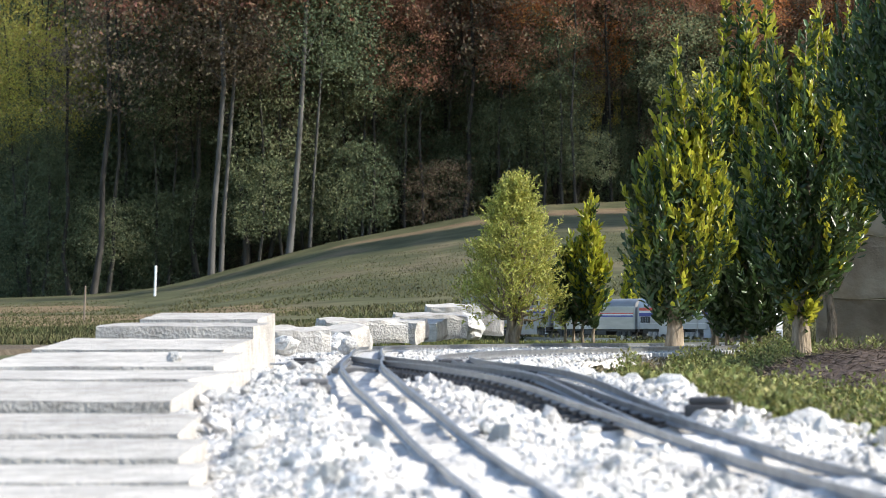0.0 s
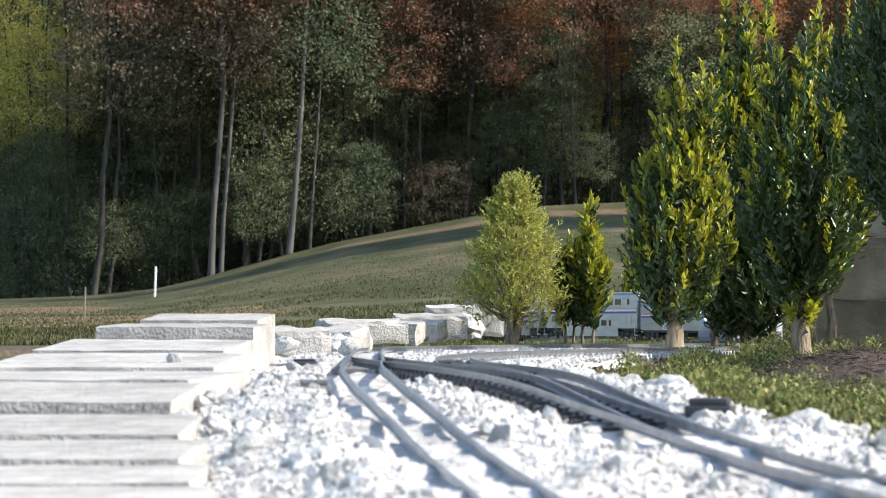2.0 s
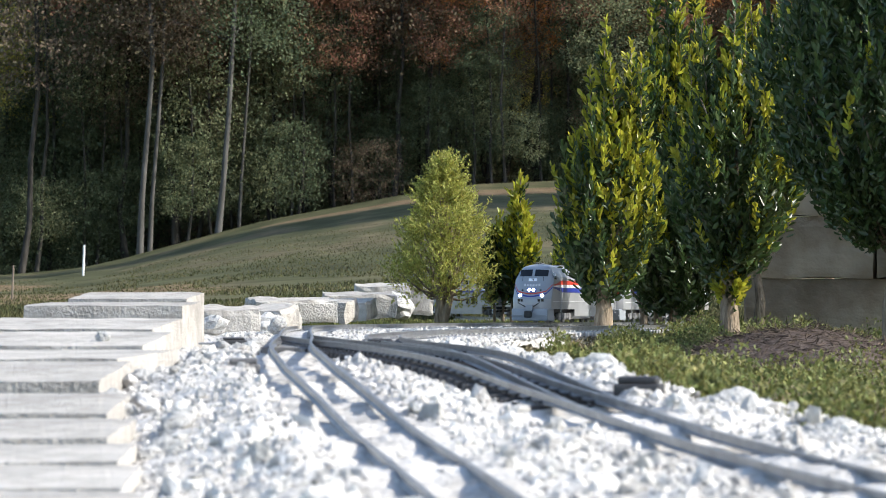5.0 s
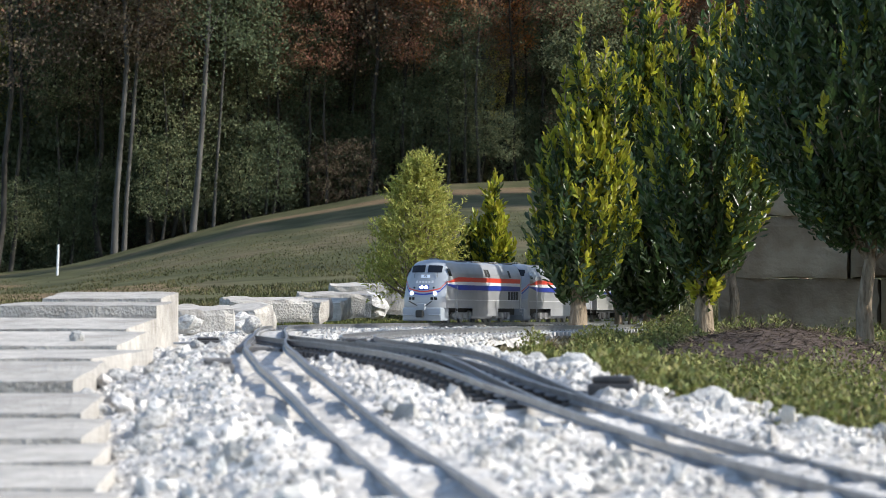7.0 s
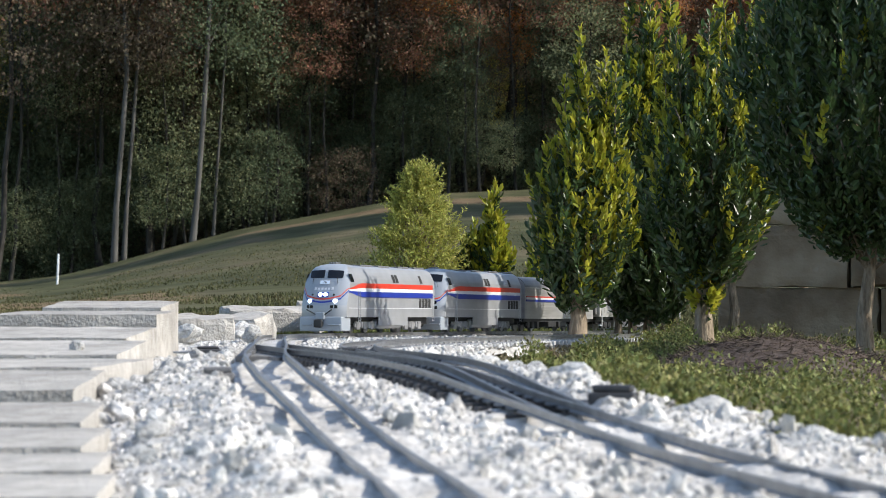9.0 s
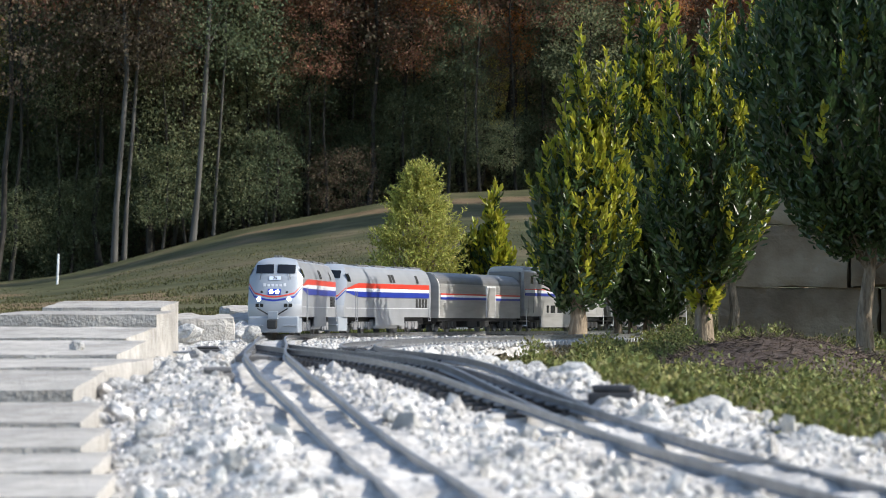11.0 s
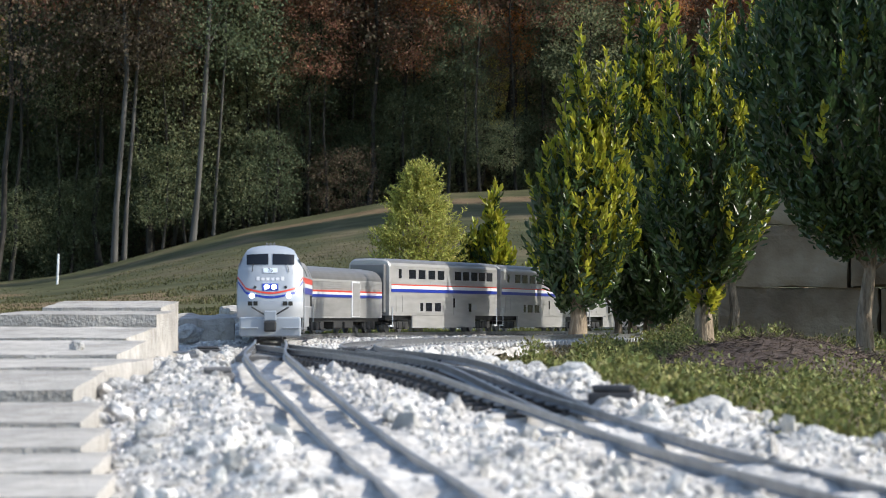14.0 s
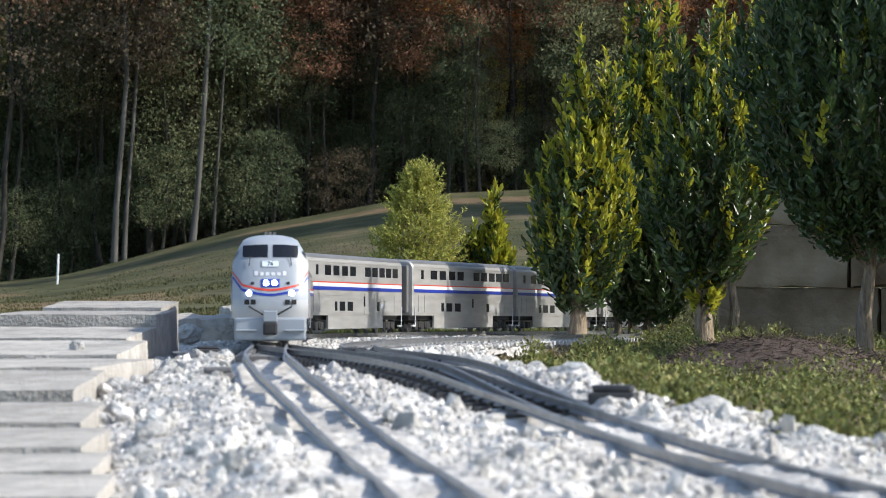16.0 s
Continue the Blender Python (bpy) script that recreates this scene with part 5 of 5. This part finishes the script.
# ---------------------------------------------------------------- the wood on the hill
def make_crown_mesh(name, seed, count, spread, height, leaf, material, sprays=110):
    """Open woodland foliage: many thin, drooping sprays of leaves with gaps between them."""
    rng = np.random.default_rng(seed)
    c = []
    per = count // sprays
    for k in range(sprays):
        a, f = rng.uniform(0, 6.283), rng.uniform(0, 1)
        r = spread * math.sqrt(rng.uniform(0.0, 1)) * (0.45 + 0.55 * math.sin(math.pi * (0.15 + 0.8 * f))) * 1.15
        foot = np.array([math.cos(a) * r, math.sin(a) * r, f * height])
        b = rng.uniform(0, 6.283)
        way = np.array([math.cos(b), math.sin(b), rng.normal(0, 0.5)]) * rng.uniform(0.5, 1.3)
        u = rng.uniform(-1, 1, (per, 1))
        c.append(foot + way * u + rng.normal(0, 1, (per, 3)) * (0.20, 0.20, 0.13) - np.array([0, 0, 0.18]) * u * u)
    c = np.concatenate(c)
    return leaves(name, c, rng.normal(0, 1, c.shape), leaf, leaf * 0.62, material, rng, 0.2, 0.5)


CROWNS = {k: [make_crown_mesh("crown", 100 + i * 7 + j, 4400, 1.9, 4.5, 0.125, m) for j in range(2)] for i, (k, m) in enumerate(WOOD_LEAVES.items())}


def wood_trunk(seed, h, r, bend, pale):
    rng = np.random.default_rng(seed)
    pts, rad = [], []
    ox, oy = 0, 0
    for i in range(10):
        f = i / 9
        ox += rng.normal(0, bend)
        oy += rng.normal(0, bend)
        pts.append((ox, oy, f * h - 0.3))
        rad.append(r * (1.3 if i == 0 else 1 - 0.75 * f))
    limbs = [tube(pts, rad, 8)]
    for k in range(14):
        i = int(rng.integers(3, 9))
        a = Vector(pts[i])
        ang = rng.uniform(0, 6.283)
        ln = rng.uniform(0.8, 2.2)
        d = Vector((math.cos(ang), math.sin(ang), rng.uniform(0.1, 0.9)))
        m = a + d * ln * 0.5 + Vector((0, 0, rng.normal(0, 0.15)))
        limbs.append(tube([a, m, a + d * ln + Vector((0, 0, 0.2))], [rad[i] * 0.24, rad[i] * 0.15, 0.006], 5))
    v, f = join(limbs)
    return mesh_from("trunk", v, f, M_BARK_PALE if pale else M_BARK, True)


TRUNKS = [wood_trunk(200 + k, 15, 0.085, 0.13, False) for k in range(5)] + [wood_trunk(220 + k, 16, 0.085, 0.05, True) for k in range(3)]
rng_w = np.random.default_rng(51)


def wood_tree(x, y, trunk, scale, crowns, r_scale=1.0, lean=0.0, z=None):
    """crowns: colour, height above the foot, size."""
    t = thing("tree", "tall autumn woodland tree with a bare lower trunk", "tree", "wood on the hill",
              at=pose(x, y, land_z(x, y) if z is None else z, 0, lean, rng_w.uniform(-8, 8)))
    tr = part("trunk", TRUNKS[trunk], None, t)
    tr.scale = (r_scale, r_scale, scale)
    for colour, h, size in crowns:
        ob = part("crown", CROWNS[colour][int(rng_w.integers(0, 2))], None, t)
        ob.matrix_basis = Matrix.LocRotScale((rng_w.normal(0, 0.3), rng_w.normal(0, 0.3), h), Euler((0, 0, rng_w.uniform(0, 6.28))), (size, size, size * rng_w.uniform(0.8, 1.2)))
    return t


# pale trunks that stand at the edge of the lawn
for px, d, k, rs, lean in ((-8.600, 71, 5, 0.95, 1.8), (-8.490, 72, 6, 0.7, 3.6), (-6.570, 71, 7, 0.95, 4.4), (-6.180, 73, 5, 0.5, 2.6),
                           (-9.497, 74, 1, 0.9, 0.5), (-4.906, 75, 7, 0.42, 1), (-8.297, 76, 2, 0.8, 0.5), (-11.671, 71, 3, 1.0, 3),
                           (-7.711, 76, 4, 0.7, 1.0), (-5.518, 77, 0, 0.9, -1.5), (-4.046, 78, 2, 1.0, 1.0), (-2.864, 79, 1, 0.8, 0),
                           (0.017, 80, 6, 0.5, -3), (1.641, 78, 3, 1.2, 0.5), (2.567, 79, 4, 0.9, 0)):
    wood_tree(px, d, k, 1.0, [("dark" if px > -7 else "brown", 4.9 + rng_w.uniform(-0.3, 0.6), 0.8), ("rust", 7.2, 1.0)], rs, lean)
for px, d, colour, h, size in ((-0.754, 77, "orange", 3.9, 0.42), (-1.547, 79, "orange", 5.2, 0.5), (-1.219, 76, "dark", 0.4, 0.42),
                               (0.578, 77, "dark", 1.2, 0.45), (1.966, 78, "yellow", 2.2, 0.4), (-11.619, 73, "olive", 0.9, 0.45),
                               (-12.836, 73, "yellow", 4.6, 0.6), (-14.091, 74, "yellow", 5.4, 0.7), (-11.625, 75, "yellow", 7.4, 0.5)):
    wood_tree(px, d, int(rng_w.integers(0, 5)), 0.8, [(colour, h, size)], 0.7, rng_w.normal(0, 2))
# the mixed ranks behind
def leaf_colour(u, h):
    """What grows at that bearing and height."""
    if u < -0.155:
        pool = ["dark", "olive", "dark"] if h < 5.0 else ["yellow", "yellow", "olive", "dark"]
    elif u < -0.105:
        pool = ["dark", "dark", "olive"] if h < 4.5 else ["dark", "olive", "dark", "brown"]
    elif u < 0.0:
        pool = ["dark", "olive", "dark", "brown"] if h < 3.5 else ["dark", "brown", "dark", "olive"] if h < 4.8 else ["rust", "rust", "rust", "brown"]
    else:
        pool = ["dark", "olive", "brown", "dark"] if h < 3.5 else ["brown", "dark", "dark", "olive"] if h < 4.8 else ["rust", "orange", "rust", "brown"]
    return pool[int(rng_w.integers(0, len(pool)))]


for row, (d, n) in enumerate(((76, 13), (81, 18), (87, 24), (95, 28), (106, 32))):
    for i in range(n):
        x = -(0.21 * d) + 0.42 * d * (i + rng_w.uniform(0.1, 0.9)) / n
        u = x / d
        hs = [rng_w.uniform(4.2, 6.5), rng_w.uniform(7.0, 9.5)]
        hs += [rng_w.uniform(2.5, 4.5)] if row else []
        hs += [rng_w.uniform(0.8, 3.0)] if row > 0 else []
        if row > 1 or u < -0.115:
            hs += [rng_w.uniform(-0.6, 1.8)]
        crowns = [(leaf_colour(u, h + 1.5), h, rng_w.uniform(0.75, 1.1)) for h in hs]
        wood_tree(x, d + rng_w.uniform(-2, 2), int(rng_w.integers(0, 5)), rng_w.uniform(0.8, 1.1), crowns, rng_w.uniform(0.6, 1.3), rng_w.normal(0, 2.5))


for i in range(44):   # young trees along the sunny edge
    d = rng_w.uniform(72.8, 76.0)
    x = -(0.20 * d) + 0.37 * d * (i + rng_w.uniform(0, 1)) / 44
    hs = [rng_w.uniform(0.2, 2.0), rng_w.uniform(2.2, 4.2), rng_w.uniform(4.2, 6.6)]
    wood_tree(x, d, int(rng_w.integers(0, 5)), 0.75, [(leaf_colour(x / d, h + 1.2), h, rng_w.uniform(0.30, 0.60)) for h in hs], 0.45, rng_w.normal(0, 2))


for i in range(9):   # leafy edge at the foot of the wood
    x = -15.016 + i * 0.62 + rng_w.uniform(-0.2, 0.2)
    b = thing("bush", "leafy green bush at the edge of the wood", "bush", "undergrowth", at=pose(x, 74.5 + rng_w.uniform(-1, 1.5), land_z(x, 74) - 0.3))
    ob = part("crown", CROWNS[("dark", "dark", "olive", "dark", "dark")[i % 5]][i % 2], None, b)
    k = rng_w.uniform(0.45, 0.75)
    ob.scale = (k, k, k * rng_w.uniform(0.7, 1.2))


for i in range(6):   # unseen trees added right of the view, to shade the upper lawn
    wood_tree(13.6 + 2.2 * (i % 3) + rng_w.uniform(-0.6, 0.6), 50 + 3.8 * (i // 3) + rng_w.uniform(-1, 1), int(rng_w.integers(0, 5)), 0.9,
              [("brown" if k % 2 else "dark", 4.6 + 2.8 * k, 1.25) for k in range(4)], 1.4, rng_w.normal(0, 1.5))


def make_underwood():
    """Low dark growth that closes the foot of the wood."""
    k = 0
    for d in (78, 92, 112):
        for i in range(16):
            x = -(0.22 * d) + 0.44 * d * (i + rng_w.uniform(0, 1)) / 16
            b = thing("bush", "dark tangled undergrowth at the foot of the wood", "bush", "undergrowth", at=pose(x, d, land_z(x, d) - 0.2))
            ob = part("crown", CROWNS[("dark", "brown", "olive")[k % 3]][k % 2], None, b)
            s = 0.55 + 0.30 * (d > 80)
            ob.scale = (s * 1.5, s * 1.3, s * (0.30 if d < 80 else 0.8))
            k += 1


make_underwood()
# far dark woods that close the view
vs = [(-140 + 28 * i, 135 + 8 * math.sin(i * 1.7), z) for i in range(11) for z in (-3, 34)]
fs = [(2 * i, 2 * i + 2, 2 * i + 3, 2 * i + 1) for i in range(10)]
M_FARWOOD = mat("distant_wood", [(0.078, 0.092, 0.072), (0.150, 0.160, 0.125), (0.25, 0.235, 0.19)], 0.95, scale=0.9, spec=0.0, detail=10)
tagged(new("backdrop", mesh_from("backdrop", vs, fs, M_FARWOOD)), "dark depth of the distant wood", "backdrop", kind="structure")

# ---------------------------------------------------------------- the train runs
# seconds and the way of the leading nose along the line, given by its distance from the eye
NOSE = [(0, 8.672), (2, 8.044), (3.4, 7.617), (4, 7.431), (5, 7.13), (7.5, 6.418), (9, 5.971), (12.5, 4.846), (14.5, 4.247), (16, 3.789)]
NOSE_S = [(t, MAIN.s_at_y(y)) for t, y in NOSE]


def motions():
    times = [0.5 * k for k in range(33)]
    ts, ss = [a for a, _ in NOSE_S], [b for _, b in NOSE_S]
    back = 0.0
    for ob, length, inset in TRAIN:
        rows = []
        for t in times:
            s = float(np.interp(t, ts, ss)) - back
            f, r = MAIN.at(s - inset * length / 0.7 * 0.6), MAIN.at(s - length + inset * length / 0.7 * 0.6)
            w = (f - r).normalized()
            m = (f + r) / 2
            rows.append((t, pose(m.x, m.y, m.z, 0, -math.degrees(math.asin(w.z)), math.degrees(math.atan2(w.y, w.x)))))
        walk(ob, rows)
        back += length + 0.012


motions()
